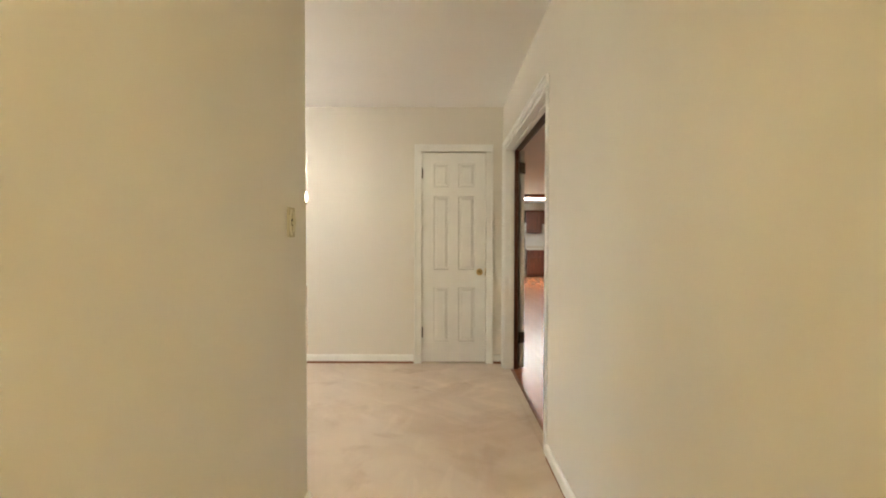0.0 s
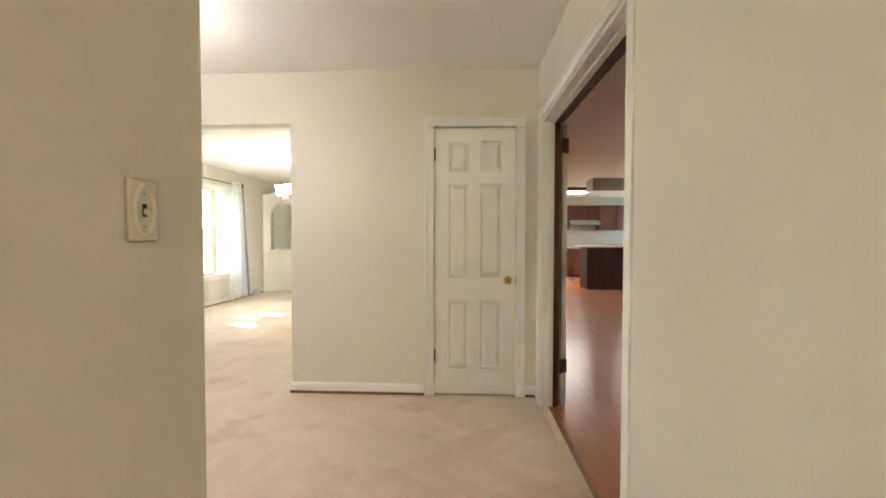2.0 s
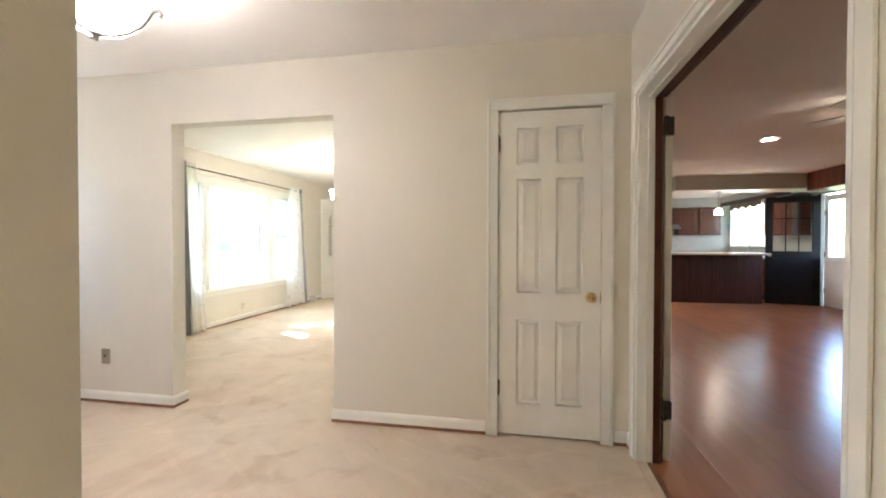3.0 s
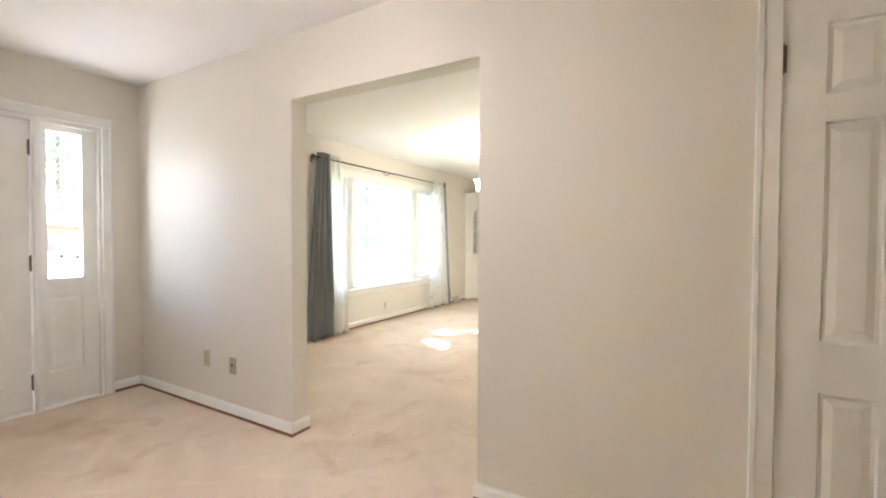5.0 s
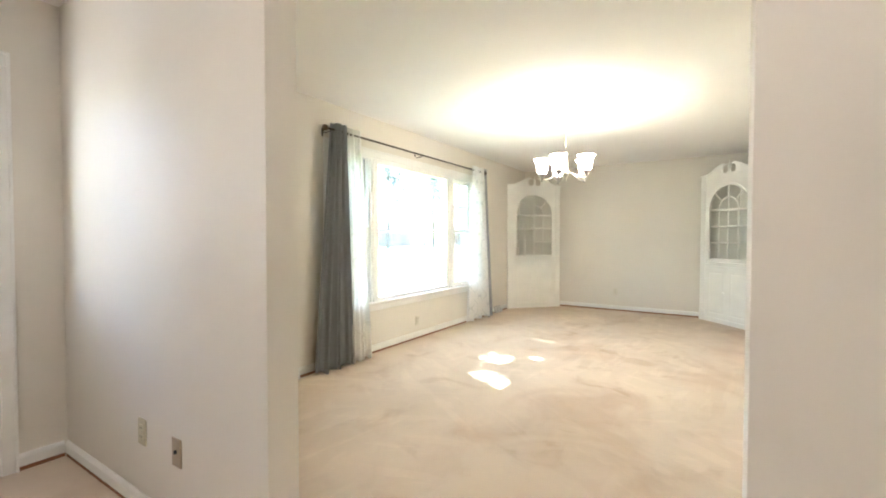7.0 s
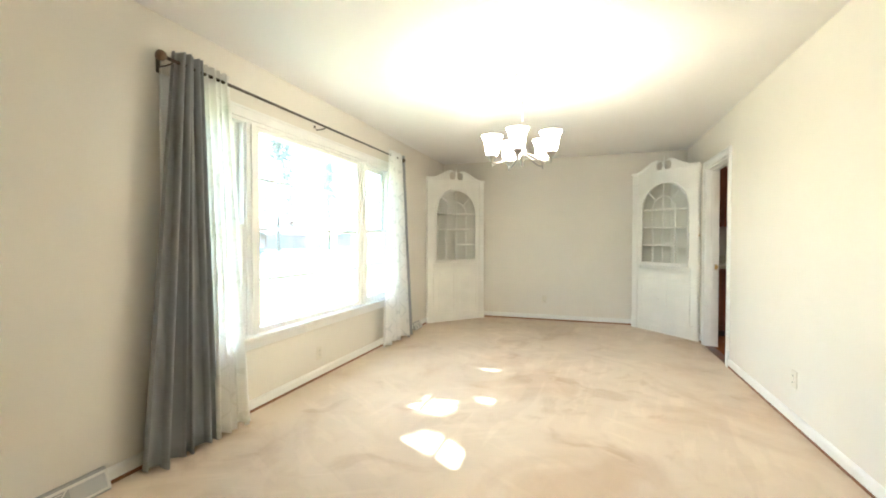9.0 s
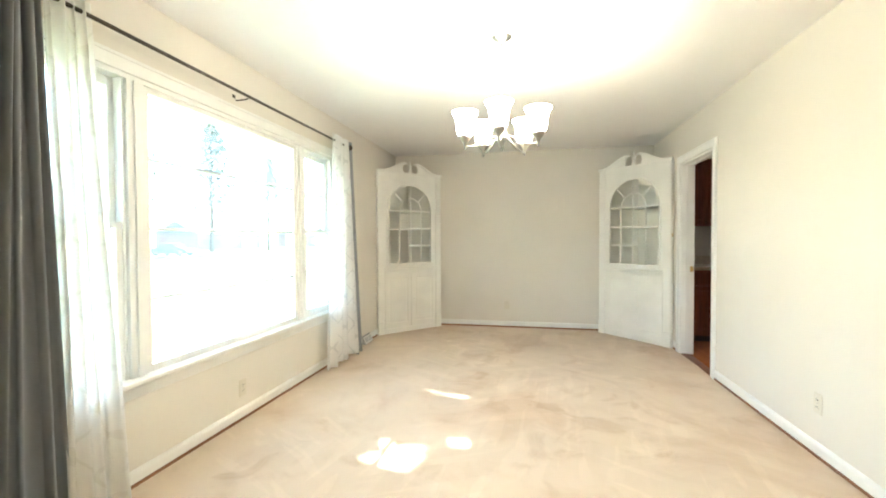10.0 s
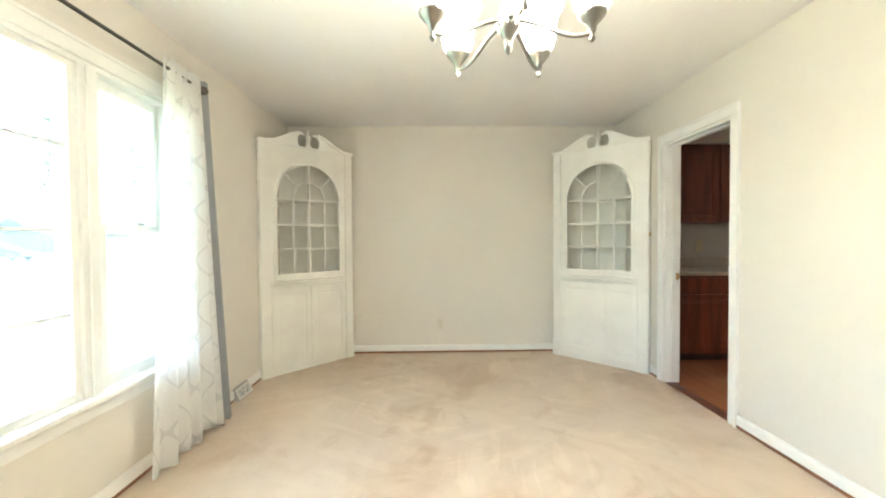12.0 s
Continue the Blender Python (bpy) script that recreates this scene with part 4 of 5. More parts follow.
    for s, e in ((0, 0.5), (0.5, 1)):
        bm = bmesh.new()
        prev = None
        for k in range(n // 2 + 1):
            an = math.pi * (s + (e - s) * k / (n // 2))
            cs, sn = math.cos(an), math.sin(an)
            ring = [bm.verts.new((c + q * cs, d, zs + q * sn)) for q, d in ((gr / 2 - mt, -th - 0.003), (gr / 2 + mt, -th - 0.003), (gr / 2 + mt, -th + 0.013), (gr / 2 - mt, -th + 0.013))]
            if prev:
                for q in range(4):
                    bm.faces.new((prev[q], prev[(q + 1) % 4], ring[(q + 1) % 4], ring[q]))
            prev = ring
        part("muntin", bm, CABW, door)
    for an in (math.radians(45), math.radians(135)):
        bm = boxes((gr / 2, gr + 0.004, -th - 0.003, -th + 0.013, -mt, mt))
        bm.transform(Matrix.Translation((c, 0, zs)) @ Matrix.Rotation(-an, 4, "Y"))
        part("muntin", bm, CABW, door)
    # panes
    for a, b in zip(cols, cols[1:]):
        for z0, z1 in zip(zz, zz[1:]):
            pg = part("pane", boxes((a, b, -0.014, -0.011, z0, z1)), CABGL, door)
    pg = part("arch_pane", curve_band(bmesh.new(), [g0_ + (g1_ - g0_) * (0.5 - 0.5 * math.cos(math.pi * k / 30)) for k in range(31)], lambda u: zs, lambda u: arch(u, gr) + 0.0005, -0.014, -0.011), CABGL, door)
    part("door_knob", lathe([(0, 0), (0.006, 0), (0.005, 0.01), (0.009, 0.016), (0.006, 0.022), (0, 0.023)], 12, pose(a1 - 0.018 if not mirrored else a0 + 0.018, -th - 0.006, 1.32, 90, 0, 0)), CABW, door)
    # lower doors
    for x0, x1, nm in ((0.104, 0.4985, 0), (0.5015, 0.896, 1)):
        wd = x1 - x0
        bm = panel_slab(wd, 0.72, 0.018, [(0.06, wd - 0.05, 0.07, 0.665)], rec=0.004, mw=0.01)
        bm.transform(Matrix.Translation((x0, -th - 0.008 - nm * 0.002, 0.065)))
        ld = part("cupboard_door", bm, CABW, t)
        if nm == (0 if mirrored else 1):
            part("door_knob", lathe([(0, 0), (0.008, 0), (0.007, 0.008), (0.012, 0.014), (0.009, 0.02), (0, 0.021)], 12, pose(x0 + (0.05 if nm else wd - 0.05), -th - 0.008, 0.44, 90, 0, 0)), CABW, ld)
    part("toe_board", boxes((0.1, 0.9, -th - 0.002, -0.001, 0.0, 0.06)), CABW, t)
    # carcass: two walls meeting behind, floor, top and shelves
    back = [(0.012, 0.0), (w - 0.012, 0.0), (w - 0.03, 0.10), (0.70, 0.36), (0.30, 0.36), (0.03, 0.10)]
    for k in range(1, 5):
        p, q = back[k], back[k + 1]
        bm = bmesh.new()
        dx, dy = q[0] - p[0], q[1] - p[1]
        ln = math.hypot(dx, dy)
        box(bm, 0, ln, 0, 0.008, 0.0, top)
        bm.transform(Matrix.Translation((p[0], p[1], 0)) @ Matrix.Rotation(math.atan2(dy, dx), 4, "Z") @ Matrix.Translation((0, -0.008, 0)))
        part("back_panel", bm, CABIN, t)
    bm = boxes((0.012, 0.03, 0.0005, 0.10, 0, top), (w - 0.03, w - 0.012, 0.0005, 0.10, 0, top))
    part("side_panel", bm, CABIN, t)
    for z, nm in ((0.86, "cabinet_floor"), (1.155, "shelf"), (1.39, "shelf"), (1.63, "shelf"), (2.10, "cabinet_top")):
        bm = bmesh.new()
        dz = 0.012
        ins = 0.0 if nm != "shelf" else 0.03
        poly = [(0.032, 0.002 + ins), (w - 0.032, 0.002 + ins), (w - 0.034, 0.09), (0.695, 0.345), (0.305, 0.345), (0.034, 0.09)]
        lo = [bm.verts.new((x, y, z - dz)) for x, y in poly]
        hi = [bm.verts.new((x, y, z)) for x, y in poly]
        bm.faces.new(lo[::-1])
        bm.faces.new(hi)
        for k in range(6):
            bm.faces.new((lo[k], lo[(k + 1) % 6], hi[(k + 1) % 6], hi[k]))
        part(nm, bm, CABIN, t)
    return t


LA, LB = Vector((-4.117, 10.122, 0)), Vector((-3.445, 10.87, 0))
RA, RB = Vector((-1.265, 10.86, 0)), Vector((-0.605, 10.125, 0))
for p, q, mir in ((LA, LB, False), (RA, RB, True)):
    ang = math.degrees(math.atan2(q.y - p.y, q.x - p.x))
    corner_cabinet(pose(p.x, p.y, 0, 0, 0, ang) @ Matrix.Diagonal(((q - p).length, 1, 1, 1)), mir)
ct = thing("cabinet_catch", pose(XE, 10.106, 1.275, 0, 0, -90), "small brass catch on the door casing", "catch")
part("plate", boxes((-0.014, 0.014, -0.03, -0.0245, -0.02, 0.02), bev=0.001), BRASS, ct)
part("bolt", tube([(-0.02, -0.034, 0), (0.02, -0.034, 0)], 0.004, 8), BRASS, ct)


# ---- lamps ----
def chandelier(x, y):
    t = thing("chandelier", pose(x, y, HC), "brushed nickel five-arm chandelier with lit frosted glass shades", "chandelier")
    part("canopy", lathe([(0, 0), (0.062, 0), (0.064, -0.008), (0.05, -0.022), (0.02, -0.034), (0.008, -0.045), (0, -0.046)], 24), NICKEL, t)
    part("stem", tube([(0, 0, -0.04), (0, 0, -0.36)], 0.006, 10), NICKEL, t)
    h = 2.06 - HC
    part("hub", lathe([(0, h), (0.012, h - 0.005), (0.016, h - 0.02), (0.010, h - 0.04), (0.018, h - 0.06), (0.022, h - 0.10), (0.018, h - 0.15), (0.028, h - 0.18), (0.036, h - 0.205), (0.030, h - 0.225), (0.014, h - 0.25), (0.010, h - 0.262), (0.013, h - 0.275), (0.006, h - 0.29), (0, h - 0.295)], 20), NICKEL, t)
    for an in (-90, -18, -162, 54, 126):
        m = pose(0, 0, 0, 0, 0, an)
        zc = 1.82 - HC
        pts = []
        for k in range(15):
            s = k / 14
            pts.append((0.028 + 0.197 * s, 0, (h - 0.20) + (zc - 0.025 - (h - 0.20)) * s - 0.012 * math.sin(math.pi * s) + 0.008 * math.sin(2 * math.pi * s)))
        bm = tube(pts, [0.0075 - 0.002 * k / 14 for k in range(15)], 10)
        bm.transform(m)
        part("arm", bm, NICKEL, t)
        mc = m @ Matrix.Translation((0.225, 0, 0))
        part("cup", lathe([(0, zc - 0.05), (0.006, zc - 0.046), (0.009, zc - 0.038), (0.005, zc - 0.03), (0.010, zc - 0.02), (0.012, zc - 0.006), (0.024, zc + 0.006), (0.036, zc + 0.02), (0.040, zc + 0.036), (0.0, zc + 0.034)], 18, mc), NICKEL, t)
        z = zc + 0.03
        part("shade", lathe([(0.030, z), (0.044, z + 0.012), (0.052, z + 0.04), (0.055, z + 0.08), (0.062, z + 0.115), (0.079, z + 0.142), (0.080, z + 0.146), (0.075, z + 0.145), (0.058, z + 0.115), (0.050, z + 0.08), (0.047, z + 0.04), (0.038, z + 0.014), (0.0, z + 0.006)], 24, mc), SHADE, t, "lit frosted glass bell shade")
    return t


chandelier(-2.347, 7.545)
md_ = thing("ceiling_medallion", pose(-2.347, 7.545, HC), "plain white round ceiling medallion above the chandelier", "medallion")
part("disc", lathe([(0.065, -0.001), (0.065, -0.010), (0.355, -0.010), (0.355, -0.001)], 64), CEIL, md_)
part("rim", lathe([(0.356, -0.001), (0.356, -0.011), (0.385, -0.015), (0.40, -0.011), (0.405, -0.001)], 64), CEIL, md_)

bl = thing("ceiling_light", pose(-1.578, 3.037, HC), "foyer ceiling light with a lit glass bowl in curled metal arms", "ceiling light")
part("canopy", lathe([(0, 0), (0.075, 0), (0.078, -0.01), (0.05, -0.03), (0.016, -0.04), (0, -0.041)], 24), NICKEL, bl)
part("stem", tube([(0, 0, -0.035), (0, 0, -0.30)], 0.007, 10), NICKEL, bl)
zb = 2.10 - HC
part("bowl", lathe([(0, zb), (0.06, zb + 0.006), (0.108, zb + 0.028), (0.15, zb + 0.062), (0.176, zb + 0.105), (0.182, zb + 0.12), (0.174, zb + 0.12), (0.141, zb + 0.068), (0.10, zb + 0.036), (0.05, zb + 0.014), (0, zb + 0.01)], 32), BOWL, bl, "lit frosted glass bowl")
part("finial", lathe([(0, zb + 0.006), (0.022, zb + 0.004), (0.026, zb - 0.006), (0.016, zb - 0.014), (0.007, zb - 0.02), (0.010, zb - 0.03), (0, zb - 0.036)], 16), NICKEL, bl)
for an in (31, 151, 271):
    pts = [(0.02, 0, zb - 0.004), (0.07, 0, zb - 0.002), (0.125, 0, zb + 0.018), (0.175, 0, zb + 0.054), (0.205, 0, zb + 0.10), (0.222, 0, zb + 0.128), (0.245, 0, zb + 0.135), (0.258, 0, zb + 0.12), (0.250, 0, zb + 0.105)]
    bm = tube(pts, 0.009, 8)
    bm.transform(pose(0, 0, 0, 0, 0, an) @ Matrix.Diagonal((0.93, 0.93, 1, 1)))
    part("arm", bm, NICKEL, bl)

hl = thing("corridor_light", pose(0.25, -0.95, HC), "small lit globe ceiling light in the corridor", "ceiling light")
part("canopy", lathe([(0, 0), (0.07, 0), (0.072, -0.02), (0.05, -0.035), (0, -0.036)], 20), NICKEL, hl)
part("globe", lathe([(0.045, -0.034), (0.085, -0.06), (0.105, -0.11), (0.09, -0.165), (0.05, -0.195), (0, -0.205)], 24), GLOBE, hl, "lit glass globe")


# ---- creases in the carpet near the dining room's side wall and by the foyer opening ----
def crease(p, q, wdt, hgt, seed):
    """A low ruck in the carpet from p to q."""
    rnd = random.Random(seed)
    p, q = Vector((*p, 0)), Vector((*q, 0))
    d = (q - p)
    n = Vector((-d.y, d.x, 0)).normalized()
    bm = bmesh.new()
    rows = []
    k_n = 26
    for k in range(k_n + 1):
        s = k / k_n
        c = p + d * s + n * (0.012 * math.sin(9 * s + seed) + rnd.uniform(-0.002, 0.002))
        e = math.sin(math.pi * s) ** 0.5
        rows.append([bm.verts.new(c + n * (wdt * o) + Vector((0, 0, hgt * e * h - 0.001))) for o, h in ((-1, 0), (-0.5, 0.5), (0, 1), (0.35, 0.6), (0.8, 0))])
    for a, b in zip(rows, rows[1:]):
        for k in range(4):
            bm.faces.new((a[k], a[k + 1], b[k + 1], b[k])).smooth = True
    part("ruck", bm, CARPET, bpy.data.objects["floor"])


for args in (((-1.42, 5.95), (-0.80, 6.06), 0.03, 0.007, 1), ((-1.30, 5.55), (-1.22, 5.98), 0.03, 0.005, 2), ((-2.2, 5.2), (-1.95, 5.5), 0.03, 0.006, 3), ((-3.3, 3.35), (-3.1, 3.5), 0.035, 0.008, 4), ((-2.55, 3.25), (-2.4, 3.42), 0.035, 0.008, 5)):
    crease(*args)


# ---- kitchen and family room ----
def cabinet_unit(name, m, w, z0, z1, depth, label, doors=1, drawer=False, wood=None, group="kitchen cabinets", toe=0.0):
    """A cabinet: local x across, front towards -y at y=0, body behind."""
    wood = wood or WOOD
    t = thing(name, m, label, "cabinet", group)
    part("body", boxes((0, w, 0.02, depth, z0 + toe, z1)), wood, t)
    if toe:
        part("toe_kick", boxes((0, w, 0.08, depth, z0, z0 + toe)), WOODK, t)
    zt = z1 - 0.17 if drawer else z1
    wd = w / doors
    for k in range(doors):
        x0 = k * wd + 0.012
        bm = panel_slab(wd - 0.024, zt - z0 - toe - 0.03, 0.019, [(0.055, wd - 0.079, 0.055, zt - z0 - toe - 0.085)], rec=0.008, mw=0.012)
        bm.transform(Matrix.Translation((x0, 0.0, z0 + toe + 0.015)))
        part("door", bm, wood, t)
        if drawer:
            part("drawer_front", boxes((x0, x0 + wd - 0.024, 0.0, 0.019, zt + 0.005, z1 - 0.02), bev=0.003), wood, t)
    return t


# nook behind the dining room doorway
cabinet_unit("base_cabinet", pose(-0.455, 10.46, -0.012), 0.96, 0.0, 0.87, 0.63, "reddish stained wood base cabinet with drawer above the door", 1, True, toe=0.09)
cabinet_unit("base_cabinet", pose(0.507, 10.46, -0.012), 0.6, 0.0, 0.87, 0.63, "reddish stained wood base cabinet with drawer above the door", 1, True, toe=0.09)
cabinet_unit("wall_cabinet", pose(-0.455, 10.78, 0), 0.93, 1.395, 2.225, 0.31, "reddish stained wood wall cabinet with panelled doors", 2)
cabinet_unit("wall_cabinet", pose(0.477, 10.78, 0), 0.6, 1.395, 2.225, 0.31, "reddish stained wood wall cabinet with panelled door", 1)
wt = thing("worktop", pose(0, 0, 0), "pale laminate worktop with a tan backsplash lip", "worktop")
part("top", boxes((-0.46, 1.12, 10.435, 11.095, 0.862, 0.9), bev=0.004), COUNTER, wt)
part("backsplash", boxes((-0.46, 1.12, 11.075, 11.097, 0.901, 1.01), bev=0.003), COUNTER, wt)
struct("trim_nook_splash", boxes((-0.465, 1.2, 11.092, 11.0985, 1.012, 1.39)), SPLASH, "pale painted splashback wall", "wall panel")
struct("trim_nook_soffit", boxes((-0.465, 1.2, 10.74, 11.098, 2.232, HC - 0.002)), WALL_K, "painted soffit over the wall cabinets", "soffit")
plate("wall_outlet", pose(0.455, 11.092, 1.14), "ivory outlet on the pale kitchen splashback", "outlets", IVORY, "duplex")

struct("trim_threshold", boxes((XE + 0.002, XE + 0.084, DD0 + 0.021, DD1 - 0.021, -0.011, 0.005), bev=0.003), WOOD, "low reddish wood threshold strip between carpet and planks", "threshold")

# far kitchen run along the north wall
for x0, w, lab in ((3.02, 0.58, "dark reddish base cabinet under the pale worktop"), (3.6, 0.9, "dark reddish base cabinet below the cooktop"), (4.5, 0.7, "dark reddish base cabinet in the kitchen corner"), (5.2, 0.66, "dark reddish base cabinet in the kitchen corner")):
    cabinet_unit("base_cabinet", pose(x0 + 0.001, 14.08, -0.012), w - 0.002, 0.0, 0.885, 0.6, lab, 1 if w < 0.85 else 2, True, wood=WOODM, toe=0.09)
for x0, w, z0 in ((3.02, 0.55, 1.44), (3.571, 0.9, 1.74), (4.472, 0.52, 1.44), (4.993, 0.56, 1.44)):
    cabinet_unit("wall_cabinet", pose(x0, 14.36, 0), w - 0.002, z0, 2.2, 0.33, "dark reddish stained wall cabinet" if z0 < 1.6 else "short dark reddish cabinet above the range hood", 1 if w < 0.85 else 2, wood=WOODM)
kt = thing("worktop", pose(0, 0, 0), "pale laminate worktop along the far kitchen wall", "worktop")
part("top", boxes((3.0, 5.88, 14.05, 14.69, 0.875, 0.913), bev=0.004), COUNTER, kt)
part("backsplash", boxes((3.0, 5.88, 14.67, 14.692, 0.914, 1.01), bev=0.003), COUNTER, kt)
struct("trim_splash", boxes((2.95, 5.88, 14.688, 14.696, 1.012, 1.735)), SPLASH, "white splashback behind the cooktop", "wall panel")
struct("trim_kitchen_soffit", boxes((1.72, 5.88, 14.30, 14.697, 2.203, HC - 0.002)), WALL_K, "pale painted soffit over the wall cabinets", "soffit")
hd = thing("range_hood", pose(3.575, 14.18, 1.60), "slim stainless steel range hood below a cabinet", "range hood")
bm = bmesh.new()
curve_band(bm, [0.0, 0.89], lambda u: 0.0, lambda u: 0.135, 0.12, 0.50)
curve_band(bm, [0.0, 0.89], lambda u: 0.0, lambda u: 0.06, 0.0, 0.1195)
part("canopy", bm, STEEL, hd)
part("filter", boxes((0.08, 0.81, 0.06, 0.46, -0.006, -0.0005)), DARK, hd)
ck = thing("cooktop", pose(3.62, 14.14, 0.9135), "black glass cooktop set on the worktop", "cooktop")
part("glass_top", boxes((0, 0.78, 0, 0.48, 0, 0.012), bev=0.003), CARGL, ck)
for x, y in ((0.2, 0.13), (0.58, 0.13), (0.2, 0.35), (0.58, 0.35)):
    part("burner", lathe([(0, 0.012), (0.085, 0.012), (0.085, 0.022), (0.06, 0.026), (0, 0.026)], 20, pose(x, y, 0)), DARK, ck)
plate("wall_outlet", pose(4.6, 14.688, 1.14), "ivory outlet on the white splashback", "outlets", IVORY, "duplex")
fg = thing("refrigerator", pose(2.12, 13.78, -0.012), "tall stainless steel refrigerator with dark handles", "refrigerator")
part("body", boxes((0, 0.8, 0.06, 0.86, 0.02, 1.78), bev=0.01), STEEL, fg)
part("freezer_door", boxes((0.004, 0.796, 0.0, 0.055, 0.06, 0.66), bev=0.012), STEEL, fg)
part("fridge_door", boxes((0.004, 0.796, 0.0, 0.055, 0.67, 1.775), bev=0.012), STEEL, fg)
for z0, z1 in ((0.85, 1.5), (0.25, 0.6)):
    part("handle", tube([(0.75, 0.0, z0), (0.75, -0.045, z0 + 0.03), (0.75, -0.05, (z0 + z1) / 2), (0.75, -0.045, z1 - 0.03), (0.75, 0.0, z1)], 0.012, 8), IRON, fg)
for x in (0.1, 0.7):
    part("foot", boxes((x - 0.03, x + 0.03, 0.1, 0.2, 0.0, 0.022)), DARK, fg)

# peninsula, dropped header, pendant, lights
pn = thing("kitchen_peninsula", pose(0, 0, -0.012), "dark stained panelled peninsula with a pale overhanging worktop", "peninsula")
part("body", boxes((3.16, 4.9, 11.0, 11.6, 0, 0.99)), WOODK, pn)
for k in range(4):
    x0 = 3.17 + k * 0.4325
    bm = panel_slab(0.425, 0.965, 0.012, [(0.05, 0.375, 0.08, 0.885)], rec=0.005, mw=0.012)
    bm.transform(Matrix.Translation((x0, 10.986, 0.012)))
    part("panel", bm, WOODK, pn)
part("worktop", boxes((3.0, 4.95, 10.78, 11.66, 0.991, 1.03), bev=0.006), COUNTER, pn, "pale laminate top")
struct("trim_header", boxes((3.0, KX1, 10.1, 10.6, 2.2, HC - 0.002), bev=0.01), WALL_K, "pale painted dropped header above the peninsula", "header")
struct("trim_header_edge", boxes((2.99, KX1, 10.085, 10.62, 2.185, 2.1995), bev=0.003), TRIM, "white trim along the bottom of the header", "trim")
pd = thing("pendant_lamp", pose(3.83, 10.35, 2.186), "small pendant lamp with a lit glass bell over the peninsula", "pendant lamp")
part("canopy", lathe([(0, 0), (0.05, 0), (0.045, -0.015), (0.01, -0.025), (0, -0.025)], 16), NICKEL, pd)
part("cord", tube([(0, 0, -0.02), (0, 0, -0.30)], 0.003, 6), IRON, pd)
part("socket", lathe([(0, -0.27), (0.014, -0.275), (0.02, -0.31), (0.03, -0.325), (0, -0.325)], 14), NICKEL, pd)
part("shade", lathe([(0.022, -0.318), (0.042, -0.335), (0.058, -0.375), (0.068, -0.415), (0.071, -0.428), (0.062, -0.415), (0.052, -0.375), (0.036, -0.34), (0, -0.328)], 20), PENDG, pd, "lit white glass bell")
ca = thing("recessed_fitting", pose(4.75, 10.35, 2.1848), "round recessed fitting in the underside of the header", "downlight")
part("ring", lathe([(0.05, 0), (0.075, 0), (0.075, -0.006), (0.05, -0.004)], 20), WHITEPL, ca)
LENS = mat("lit_downlight_lens", (0.9, 0.9, 0.88), 0.35, bump=0, emit=(1.0, 0.90, 0.74), strength=3.5)
dl = thing("recessed_downlight", pose(3.1, 7.25, HC), "round lit downlight set in the family room ceiling", "downlight")
part("ring", lathe([(0.075, -0.0005), (0.105, -0.0005), (0.103, -0.008), (0.075, -0.005)], 28), WHITEPL, dl)
part("lens", lathe([(0, -0.003), (0.074, -0.003), (0.074, -0.0045), (0, -0.006)], 28), LENS, dl, "lit lens")
fl = thing("kitchen_ceiling_light", pose(2.85, 12.1, HC), "wood-framed fluorescent ceiling light, lit", "ceiling light")
for a in ((-0.66, 0.66, -0.36, -0.3), (-0.66, 0.66, 0.3, 0.36), (-0.66, -0.6, -0.3, 0.3), (0.6, 0.66, -0.3, 0.3)):
    part("frame_rail", boxes((*a, -0.10, -0.001), bev=0.003), WOOD, fl)
part("diffuser", boxes((-0.6, 0.6, -0.3, 0.3, -0.09, -0.08)), TUBE, fl, "lit white diffuser")
fn = thing("ceiling_fan", pose(3.25, 5.65, HC), "white ceiling fan with a lit bowl in the family room", "ceiling fan")
part("mount", lathe([(0, 0), (0.09, 0), (0.09, -0.03), (0.05, -0.05), (0.1, -0.08), (0.12, -0.13), (0.1, -0.17), (0.04, -0.18), (0, -0.18)], 24), WHITEPL, fn)
for k in range(5):
    bm = curve_band(bmesh.new(), [0.16 + 0.5 * q / 8 for q in range(9)], lambda u: -0.004, lambda u: 0.004, -0.001, 0.001)
    bm.clear()
    box(bm, 0.15, 0.64, -0.06, 0.06, -0.004, 0.004, 0.003)
    bm.transform(pose(0, 0, -0.135, 0, 0, k * 72 + 56) @ pose(0, 0, 0, 12, 0, 0))
    part("blade", bm, WHITEPL, fn)
part("light_bowl", lathe([(0.09, -0.182), (0.1, -0.2), (0.085, -0.24), (0.05, -0.262), (0, -0.27)], 24), FANL, fn, "lit glass bowl")

# exterior door: black leaf swung in, white storm door in the opening
bd = thing("black_door", pose(KX1 - 0.02, SD1 - 0.01, 0.0, 0, 0, 180 - 16), "open black door with nine glass panes over a cross-braced panel", "door")
L = 0.86
part("stile", boxes((0, 0.12, -0.022, 0.022, 0, 2.14), bev=0.003), BLACKP, bd)
part("stile", boxes((L - 0.12, L, -0.022, 0.022, 0, 2.14), bev=0.003), BLACKP, bd)
for z0, z1 in ((0, 0.2), (0.92, 1.06), (2.03, 2.14)):
    part("rail", boxes((0.12, L - 0.12, -0.022, 0.022, z0, z1), bev=0.003), BLACKP, bd)
part("panel", boxes((0.12, L - 0.12, -0.008, 0.008, 0.2, 0.92)), BLACKP, bd)
for sx in (1, -1):
    bm = boxes((-0.46, 0.46, -0.016, 0.016, -0.03, 0.03), bev=0.003)
    bm.transform(Matrix.Translation((L / 2, 0, 0.56)) @ Matrix.Rotation(sx * math.atan2(0.68, 0.6), 4, "Y"))
    part("cross_brace", bm, BLACKP, bd)
